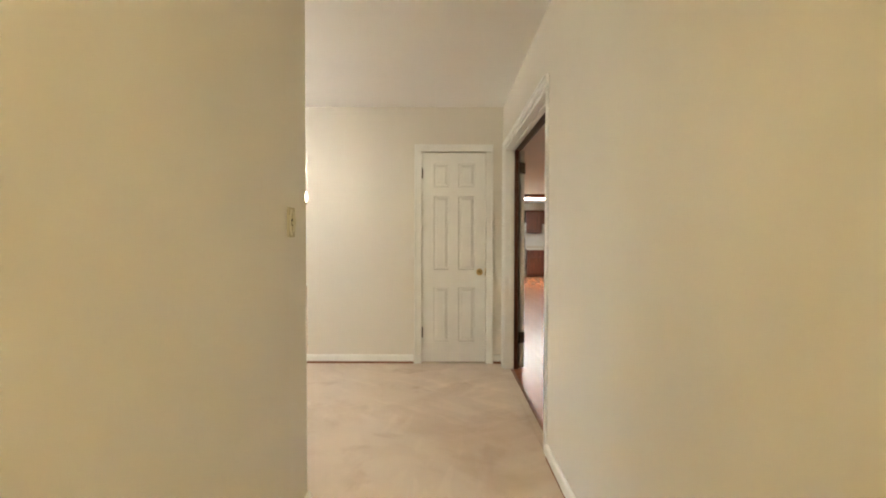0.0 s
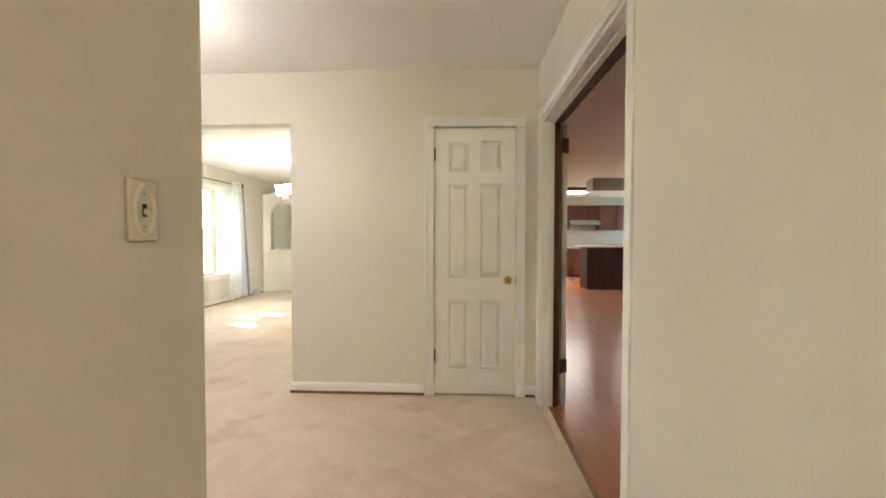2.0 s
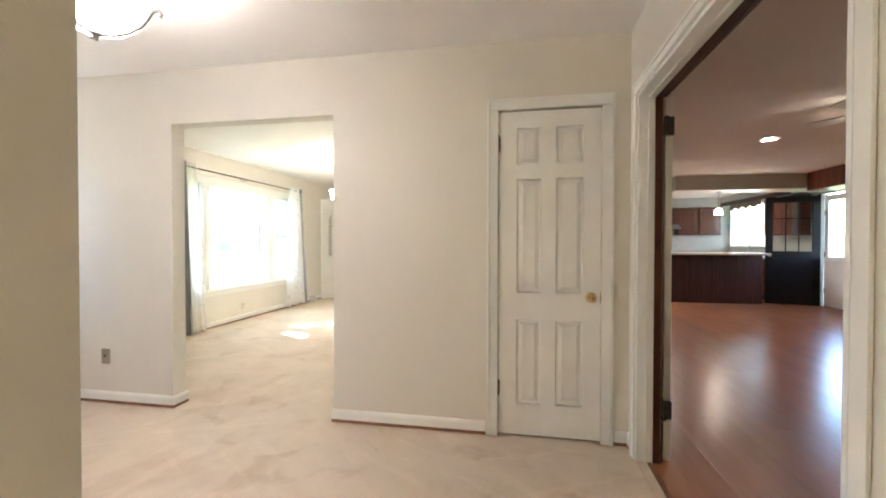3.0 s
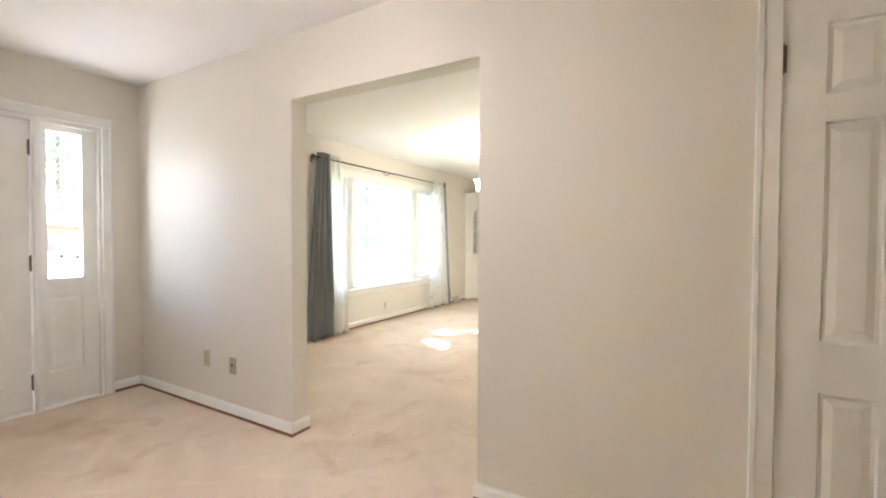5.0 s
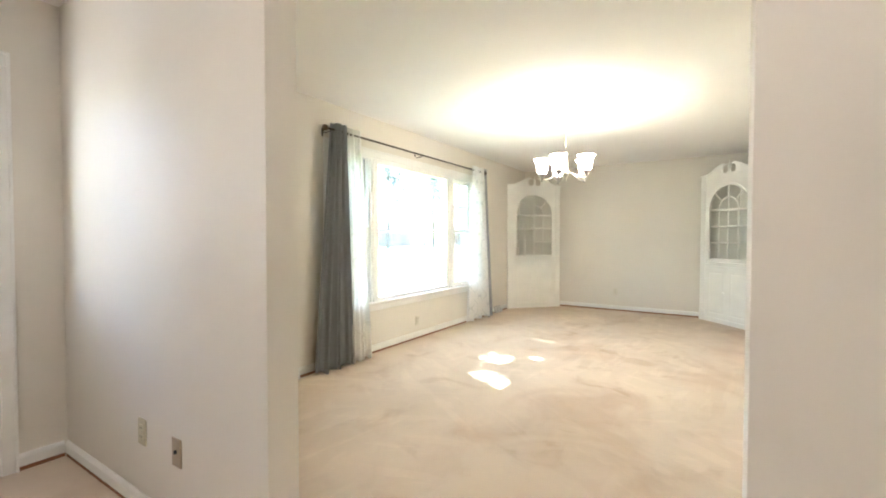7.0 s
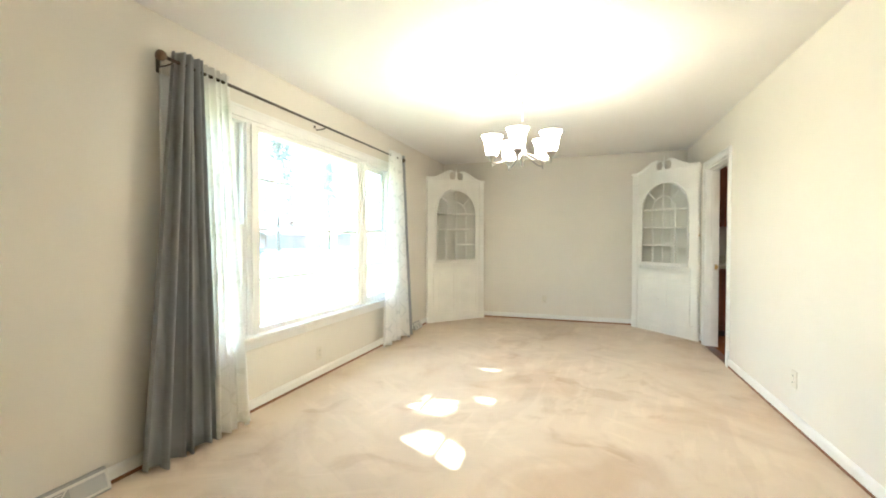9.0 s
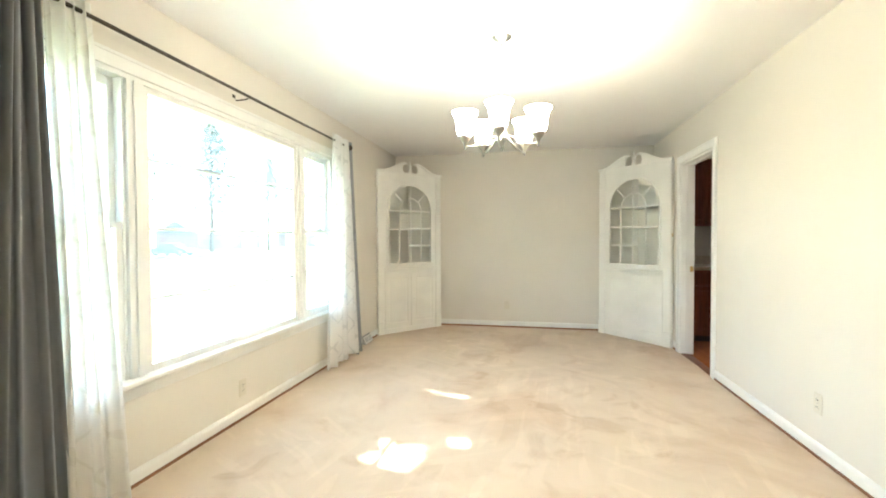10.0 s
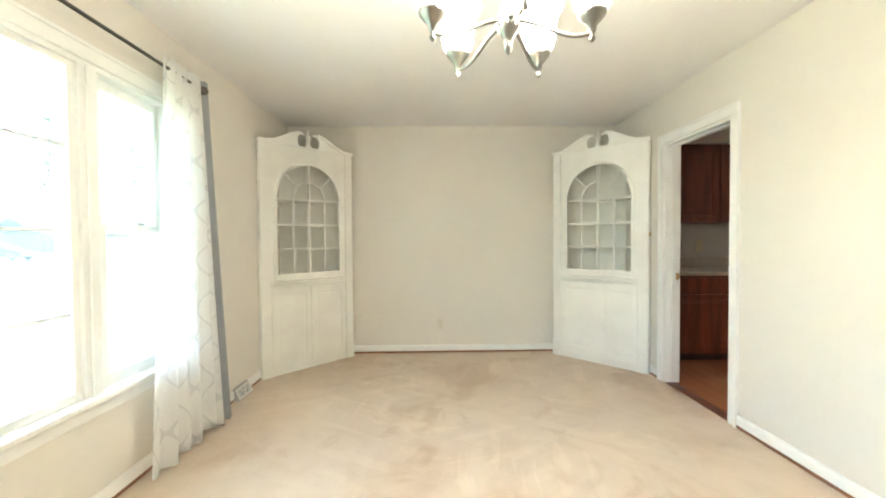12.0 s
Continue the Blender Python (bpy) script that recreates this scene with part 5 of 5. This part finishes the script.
for k in (1, 2):
    x = 0.12 + k * (L - 0.24) / 3
    part("muntin", boxes((x - 0.009, x + 0.009, -0.015, 0.015, 1.06, 2.03)), BLACKP, bd)
    for j in range(3):
        z = 1.06 + k * 0.97 / 3
        xa = 0.12 + j * (L - 0.24) / 3 + 0.009
        part("muntin", boxes((xa, xa + (L - 0.24) / 3 - 0.018, -0.015, 0.015, z - 0.009, z + 0.009)), BLACKP, bd)
for j in range(3):
    for k in range(3):
        xa, za = 0.12 + j * (L - 0.24) / 3, 1.06 + k * 0.97 / 3
        part("pane", boxes((xa + 0.01, xa + (L - 0.24) / 3 - 0.01, -0.003, 0.003, za + 0.01, za + 0.97 / 3 - 0.01)), GLASS, bd)
part("knob", lathe([(0, 0), (0.03, 0), (0.012, 0.012), (0.011, 0.03), (0.028, 0.045), (0.02, 0.062), (0, 0.065)], 14, pose(L - 0.06, 0.022, 0.98, -90, 0, 0)), BRASS, bd)
sd = thing("storm_door", pose(KX1 + 0.05, 0, 0), "white metal storm door with a tall glass pane", "door")
part("frame", boxes((0, 0.035, SD0 + 0.02, SD0 + 0.12, 0.01, 2.14), (0, 0.035, SD1 - 0.12, SD1 - 0.02, 0.01, 2.14), (0, 0.035, SD0 + 0.12, SD1 - 0.12, 2.03, 2.14), (0, 0.035, SD0 + 0.12, SD1 - 0.12, 0.01, 0.96)), STORM, sd)
part("pane", boxes((0.014, 0.019, SD0 + 0.12, SD1 - 0.12, 0.96, 2.03)), GLASS, sd).visible_shadow = False
part("kick_panel", boxes((-0.006, 0.0, SD0 + 0.16, SD1 - 0.16, 0.14, 0.84), bev=0.002), STORM, sd)
for z in (0.3, 1.0, 1.8):
    part("hinge", boxes((-0.008, 0.0, SD1 - 0.05, SD1 - 0.02, z - 0.05, z + 0.05), bev=0.002), HINGE, sd)
part("muntin", boxes((0.008, 0.013, SD0 + 0.12, SD1 - 0.12, 1.62, 1.635)), STORM, sd)
struct("trim_door_header", boxes((5.13, KX1 - 0.002, 9.2, 10.08, 2.14, HC - 0.003), bev=0.004), WOOD, "reddish wood boxed header above the side door", "trim")
struct("trim_side_door", boxes((KX1 - 0.02, KX1 - 0.001, SD1 + 0.002, SD1 + 0.08, 0, 2.178), (KX1 - 0.02, KX1 - 0.001, SD0 - 0.08, SD0 - 0.002, 0, 2.178), bev=0.003), WOODK, "dark stained casing of the side door", "door casing")

# wall units, soffit and fascia board along the east wall
cabinet_unit("wall_cabinet", pose(5.56, 12.3, 0, 0, 0, -90), 1.03, 1.40, 2.2, 0.335, "dark reddish stained wall cabinet beside the kitchen window", 3)
struct("trim_east_soffit", boxes((5.52, KX1 - 0.002, 11.25, 14.297, 2.282, HC - 0.002)), WALL_K, "pale painted soffit along the window wall", "soffit")
struct("trim_fascia", boxes((5.498, 5.518, 11.25, 14.297, 2.205, 2.30), bev=0.003), WOODK, "dark reddish wood fascia board under the soffit", "trim")

# kitchen window over the sink
kw = tagged(new("window_2"), "white kitchen window over the sink", "window", kind="structure")
kw.matrix_basis = pose(KX1, 0, 0)
for a in ((KW0, KW0 + 0.04, KWZ0, KWZ1), (KW1 - 0.04, KW1, KWZ0, KWZ1), (KW0 + 0.04, KW1 - 0.04, KWZ0, KWZ0 + 0.04), (KW0 + 0.04, KW1 - 0.04, KWZ1 - 0.04, KWZ1), (KW0 + 0.04, KW1 - 0.04, 1.66, 1.69)):
    part("frame", boxes((0.0, 0.08, *a), bev=0.003), TRIM, kw)
for za, zb in ((KWZ0 + 0.04, 1.66), (1.69, KWZ1 - 0.04)):
    part("pane", boxes((0.035, 0.04, KW0 + 0.04, KW1 - 0.04, za, zb)), GLASS, kw).visible_shadow = False
part("window_sill", boxes((-0.05, 0.0, KW0 - 0.05, KW1 + 0.05, KWZ0 - 0.03, KWZ0 - 0.002), bev=0.004), TRIM, kw)
bm = drape((KW0 - 0.02, KW1 + 0.02), (KW0 - 0.02, KW1 + 0.02), KX1 - 0.05, 2.2, 1.16, 16, 0.015, 0.018, 21)
tagged(mesh_ob("lace_curtain", bm, LACE), "white lace curtain across the kitchen window", "curtain", group="window curtains")
vl = thing("window_valance", pose(KX1 - 0.16, 0, 0), "scalloped reddish wood valance above the kitchen window", "valance")
n = 40
bm = bmesh.new()
prev = None
for k in range(n + 1):
    y = KW0 - 0.1 + (14.33 - KW0 + 0.1) * k / n
    zl = 2.12 + 0.03 * math.sin(k / n * 2 * math.pi * 4)
    ring = [bm.verts.new(c) for c in ((0, y, zl), (0, y, 2.278), (0.018, y, 2.278), (0.018, y, zl))]
    if prev:
        for q in range(4):
            bm.faces.new((prev[q], prev[(q + 1) % 4], ring[(q + 1) % 4], ring[q]))
    prev = ring
part("board", bm, WOOD, vl)
cabinet_unit("base_cabinet", pose(5.28, 14.04, -0.012, 0, 0, -90), 2.3, 0.0, 0.885, 0.58, "reddish base cabinets under the sink worktop", 4, True, toe=0.09)
st_ = thing("worktop", pose(0, 0, 0), "pale laminate worktop with sink below the kitchen window", "worktop")
part("top", boxes((5.25, 5.885, 11.72, 14.045, 0.876, 0.914), bev=0.004), COUNTER, st_)
part("backsplash", boxes((5.865, 5.888, 11.72, 14.045, 0.915, 1.01), bev=0.003), COUNTER, st_)
part("sink_rim", boxes((5.33, 5.8, 12.9, 13.7, 0.9145, 0.92), bev=0.002), STEEL, st_)
fa = thing("kitchen_faucet", pose(5.76, 13.3, 0.9205), "tall curved chrome kitchen faucet behind the sink", "faucet")
part("spout", tube([(0, 0, 0), (0, 0, 0.2), (-0.01, 0, 0.27), (-0.05, 0, 0.33), (-0.1, 0, 0.345), (-0.15, 0, 0.32), (-0.17, 0, 0.26)], 0.014, 10), STEEL, fa)
part("base", lathe([(0, 0), (0.03, 0), (0.03, 0.01), (0.02, 0.03), (0, 0.03)], 14), STEEL, fa)
part("lever", tube([(0, 0.02, 0.06), (0, 0.06, 0.09), (0, 0.09, 0.13)], 0.007, 8), STEEL, fa)


# ---- outside ----
GZ = -0.45
struct("ground", boxes((-900, 900, -900, 900, GZ - 0.4, GZ)), GRASS, "mown lawn running out to the horizon", "ground")
struct("road", boxes((-36, -28, -400, 400, GZ - 0.1, GZ + 0.03)), ASPHALT, "grey asphalt street in front of the house", "road")
for x0, x1 in ((-28, -27.75), (-36.25, -36)):
    struct("kerb", boxes((x0, x1, -400, 400, GZ - 0.1, GZ + 0.15), bev=0.02), CONC, "concrete kerb along the street", "kerb")
# drawn wide and pale, so that sunlit concrete bounces light into the foyer
struct("driveway", boxes((-27.7, XW - 1.5, -5.0, 4.6, GZ - 0.1, GZ + 0.02)), CONC, "pale concrete driveway", "driveway")
struct("wall_foundation", boxes((XW - 0.26, XW - 0.2, -2, YN + 0.3, GZ - 0.1, 0.05)), BRICK, "brick foundation under the front wall", "wall")
struct("wall_foundation_rear", boxes((KX1 + T, KX1 + T + 0.06, -2, KY1 + 0.3, GZ - 0.1, 0.05)), BRICK, "brick foundation under the rear wall", "wall")
# unseen canopy on posts, added to block the sun from the sidelight
pr = tagged(new("porch"), "unseen canopy and slab, added to keep sun out of the sidelight", "porch", kind="structure")
part("sun_baffle", boxes((XW - 1.45, XW - 0.55, 2.5, 4.5, HC + 0.05, HC + 0.19)), ROOF, pr)
part("slab", boxes((XW - 1.45, XW - 0.27, 1.4, 4.6, GZ - 0.1, -0.08)), CONC, pr)
for y in (2.56, 4.44):
    part("post", boxes((XW - 1.42, XW - 1.33, y - 0.05, y + 0.05, -0.08, HC + 0.05), bev=0.006), TRIM, pr)


def house(x, y, w, d, label, m_wall):
    """A low house facing +x: local y along the street."""
    t = thing("house", pose(x, y, GZ), label, "house", "houses over the street")
    h = 2.9
    part("wall", boxes((-d, 0, -w / 2, w / 2, 0, h)), m_wall, t)
    bm = bmesh.new()
    e = 0.5
    a = [bm.verts.new(c) for c in ((e, -w / 2 - e, h), (e, w / 2 + e, h), (-d - e, w / 2 + e, h), (-d - e, -w / 2 - e, h), (-d / 2, -w / 2 - e, h + 2.4), (-d / 2, w / 2 + e, h + 2.4))]
    for f in ((0, 1, 5, 4), (2, 3, 4, 5), (0, 4, 3), (1, 2, 5), (0, 3, 2, 1)):
        bm.faces.new([a[k] for k in f])
    part("roof", bm, ROOF, t)
    gd = part("garage_door", boxes((0.001, 0.06, w / 2 - 6, w / 2 - 1.0, 0, 2.2)), SIDING, t)
    for k in range(3):
        part("panel_joint", boxes((0.06, 0.065, w / 2 - 5.95, w / 2 - 1.05, 0.53 + k * 0.55, 0.56 + k * 0.55)), ASPHALT, gd)
    part("door", boxes((0.001, 0.05, -0.6, 0.4, 0, 2.1)), WOODK, t)
    for yy in (-w / 2 + 1.2, -w / 2 + 4.2):
        wi = part("window", boxes((0.001, 0.06, yy, yy + 1.8, 0.9, 2.1)), TRIM, t)
        part("pane", boxes((0.061, 0.066, yy + 0.1, yy + 0.85, 1.0, 2.0)), CARGL, wi)
        part("pane", boxes((0.061, 0.066, yy + 0.95, yy + 1.7, 1.0, 2.0)), CARGL, wi)
    part("chimney", boxes((-d / 2 - 0.4, -d / 2 + 0.4, w * 0.2, w * 0.2 + 0.9, h + 1.2, h + 3.3)), BRICK, t)


house(-62, 20, 18, 9, "low brown brick house with a grey roof and garage", BRICK)
house(-63, 48, 20, 9, "low pale-sided house with a grey roof and garage", SIDING)
house(-61, 80, 18, 9, "low brown brick house with a grey roof and garage", BRICK)
house(-62, -12, 18, 9, "low pale-sided house with a grey roof and garage", SIDING)
house(-60, 118, 20, 9, "low brown brick house beyond the street trees", BRICK)


def car(m, paint, label):
    """A parked saloon: local x along its length."""
    t = thing("parked_car", m, label, "car", "parked cars")
    side = [(-2.2, 0.35), (-2.25, 0.6), (-2.15, 0.85), (-1.5, 0.92), (-0.95, 1.36), (-0.5, 1.44), (0.35, 1.42), (1.0, 0.95), (1.9, 0.84), (2.22, 0.66), (2.25, 0.4), (2.1, 0.28), (-2.1, 0.28)]
    bm = bmesh.new()
    rows = []
    for y, s in ((-0.86, 0.94), (-0.8, 1.0), (0.8, 1.0), (0.86, 0.94)):
        rows.append([bm.verts.new((x * (0.99 if s < 1 else 1), y * (0.82 if z > 1.2 else 1), 0.28 + (z - 0.28) * s)) for x, z in side])
    for p, q in zip(rows, rows[1:]):
        for k in range(len(side)):
            bm.faces.new((p[k], p[(k + 1) % len(side)], q[(k + 1) % len(side)], q[k]))
    bm.faces.new(rows[0])
    bm.faces.new(rows[-1][::-1])
    part("body", bm, paint, t)
    for s in (-1, 1):
        bm = bmesh.new()
        w = [(-0.95, 0.98), (-0.62, 1.32), (0.25, 1.32), (0.72, 0.98)]
        bm.faces.new([bm.verts.new((x, s * (0.885 - 0.11 * (z - 0.98) / 0.34), z)) for x, z in w])
        bmesh.ops.solidify(bm, geom=bm.faces[:], thickness=0.02)
        part("side_window", bm, CARGL, t)
    for x in (-1.4, 1.42):
        for s in (-1, 1):
            wh = part("wheel", lathe([(0, -0.1), (0.2, -0.1), (0.31, -0.09), (0.33, -0.05), (0.33, 0.05), (0.31, 0.09), (0.2, 0.1), (0, 0.1)], 20, pose(x, s * 0.78, 0.33, 90, 0, 0)), RUBBER, t)
            part("rim", lathe([(0, 0.0), (0.19, 0.0), (0.2, 0.01), (0.1, 0.02), (0, 0.015)], 16, pose(x, s * 0.885, 0.33, -90 * s, 0, 0)), STEEL, wh)
    for s in (-0.6, 0.6):
        part("headlight", boxes((2.1, 2.26, s - 0.14, s + 0.14, 0.6, 0.74), bev=0.02), WHITEPL, t)
    return t


car(pose(-40, 36, GZ, 0, 0, 12), CARP1, "silver saloon parked on a drive over the street")
car(pose(-41, 45, GZ, 0, 0, 4), CARP2, "dark blue saloon parked on a drive over the street")
car(pose(-41, 17, GZ, 0, 0, 0), CARP2, "dark blue saloon parked in front of a brick house")
car(pose(-29.3, 24, GZ + 0.03, 0, 0, 90), CARP1, "silver saloon parked at the kerb")


def leaves(rnd, count, place, size, keep=None):
    """Many small bent leaf sprays, one mesh."""
    vs, fs = [], []
    for _ in range(count):
        c = place(rnd)
        if keep and not keep(c):
            continue
        q = Euler((rnd.uniform(-1.2, 1.2), rnd.uniform(-1.2, 1.2), rnd.uniform(0, 6.28))).to_matrix()
        s = size * rnd.uniform(0.6, 1.3)
        b = len(vs)
        for o in ((-s, 0, 0), (0, -0.45 * s, 0.1 * s), (s, 0, 0), (0, 0.45 * s, 0.1 * s)):
            vs.append(tuple(c + q @ Vector(o)))
        fs += [(b, b + 1, b + 2), (b, b + 2, b + 3)]
    me = bpy.data.meshes.new("crown")
    me.from_pydata(vs, [], fs)
    me.materials.append(LEAF)
    return me


def limbs(rnd, h, r0, n, spread):
    bm = tube([(0, 0, -0.2), (0.03, 0.02, h * 0.25), (-0.05, 0.04, h * 0.5), (0.02, -0.03, h * 0.75), (0, 0, h)], [r0 * 1.25, r0, r0 * 0.8, r0 * 0.5, r0 * 0.12], 10)
    for k in range(n):
        z = h * (0.42 + 0.5 * k / n)
        an = k * 2.4 + rnd.uniform(-0.3, 0.3)
        ln = spread * (1.1 - 0.6 * k / n)
        tube([(0, 0, z), (0.5 * ln * math.cos(an), 0.5 * ln * math.sin(an), z + 0.22 * ln), (ln * math.cos(an), ln * math.sin(an), z + 0.3 * ln)], [r0 * 0.4, r0 * 0.22, r0 * 0.06], 6, bm)
    return bm


# unseen tree, added so that gaps in its crown cut the sun into floor patches
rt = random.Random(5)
SUN_SPOTS = ((-2.68, 6.64, 0.27, 0.13, -28), (-2.93, 7.24, 0.17, 0.15, -15), (-2.60, 7.43, 0.12, 0.055, -5), (-2.83, 8.23, 0.27, 0.042, -17))
CEN = Vector((-3.0, 7.4, 0)) + 9.2 * TO_SUN
TB = Vector((CEN.x - 0.4, CEN.y + 0.5, GZ))


def in_crown(rnd):
    while True:
        p = Vector((rnd.uniform(-1, 1), rnd.uniform(-1, 1), rnd.uniform(-1, 1)))
        if p.length < 1 and (p.length > 0.45 or rnd.random() < 0.5):
            return CEN + Vector((p.x * 3.0, p.y * 3.4, p.z * 2.4)) * (0.85 + 0.25 * noise.noise(p * 2.3))


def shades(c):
    """False for a leaf that would cover a sun patch laid out on the floor: middle, half length, half width and turn
    where its light lands.
    """
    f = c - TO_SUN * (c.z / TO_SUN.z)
    for x, y, a, b, turn in SUN_SPOTS:
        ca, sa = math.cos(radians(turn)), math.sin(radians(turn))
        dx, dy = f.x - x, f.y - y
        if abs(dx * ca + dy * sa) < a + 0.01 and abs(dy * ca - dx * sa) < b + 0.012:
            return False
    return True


tr = thing("shade_tree", Matrix.Translation(TB), "unseen added tree whose dense crown cuts the sun into floor patches", "tree")
part("trunk", limbs(rt, CEN.z - GZ + 1.5, 0.19, 12, 2.6), BARK, tr)
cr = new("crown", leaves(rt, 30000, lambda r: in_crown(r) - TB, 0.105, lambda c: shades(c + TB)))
cr.parent = tr

# street trees over the road
rp = random.Random(9)
pine = thing("street_tree", pose(-46, 40, GZ), "tall street tree with a ragged high crown", "tree", "street trees")
part("trunk", limbs(rp, 14.5, 0.24, 16, 3.2), BARK, pine)


def ragged(r):
    z = r.uniform(5.0, 15.5)
    w = 3.3 * math.sqrt(max(0.03, (15.8 - z) / 10.8)) * r.uniform(0.25, 1.0)
    an = r.uniform(0, 6.28)
    an = round(an * 1.6) / 1.6 + r.uniform(-0.25, 0.25)
    return Vector((w * math.cos(an), w * math.sin(an), z + 0.5 * math.sin(3 * an)))


cp = new("crown", leaves(rp, 1700, ragged, 0.32))
cp.parent = pine
for x, y, s in ((-48, 46, 1.15), (-45, 33, 0.95), (-50, 26, 1.1), (-47, 58, 1.2), (-46, 70, 1.0), (-52, 90, 1.2), (-48, 8, 1.0), (-50, -10, 1.1), (-85, 30, 1.5), (-88, 52, 1.6), (-84, 75, 1.5)):
    copy_thing(pine, pose(x, y, GZ, 0, 0, x * 37 % 360) @ Matrix.Diagonal((s, s, s, 1)))


# ---- laminate planks of kitchen and family room, seen through the two doorways ----
floor_k = bpy.data.objects["floor_kitchen"]
PW, PL, PT = 0.193, 1.28, 0.0015
pm = boxes((0.0, PW - 0.0004, 0.0, PL - 0.0004, -PT, 0.0), bev=0)
plank_me = bpy.data.meshes.new("plank")
pm.to_mesh(plank_me)
pm.free()
plank_me.materials.append(PLANK)
count = 0
rk = random.Random(2)
rest = bmesh.new()
for i in range(-7, int((KX1 - XC) / PW)):
    x = XC + 0.012 + i * PW
    y = KY0 + rk.uniform(-1.0, 0.0)
    while y < KY1:
        xm, ym = x + PW / 2, y + PL / 2
        inside = ym < 11.0 or xm > 1.7 or ym < 11.1
        ok_x = xm > XC or ym > 5.7
        if inside and ok_x and y > KY0 - 0.3 and y + PL < KY1 + 0.2:
            near = (0.9 < xm < 4.8 and 1.5 < ym < 10.0) or (xm < 0.9 and ym > 8.2)
            if near and count < 296 and xm < 4.9:
                o = new("plank", plank_me)
                o.location = (x, y, 0.0)
                o.parent = floor_k
                count += 1
            else:
                box(rest, x, x + PW - 0.0004, y, y + PL - 0.0004, -PT, 0.0)
        y += PL
ro = part("far_planks", rest, PLANK, floor_k)
tagged(ro, kind="stuff")
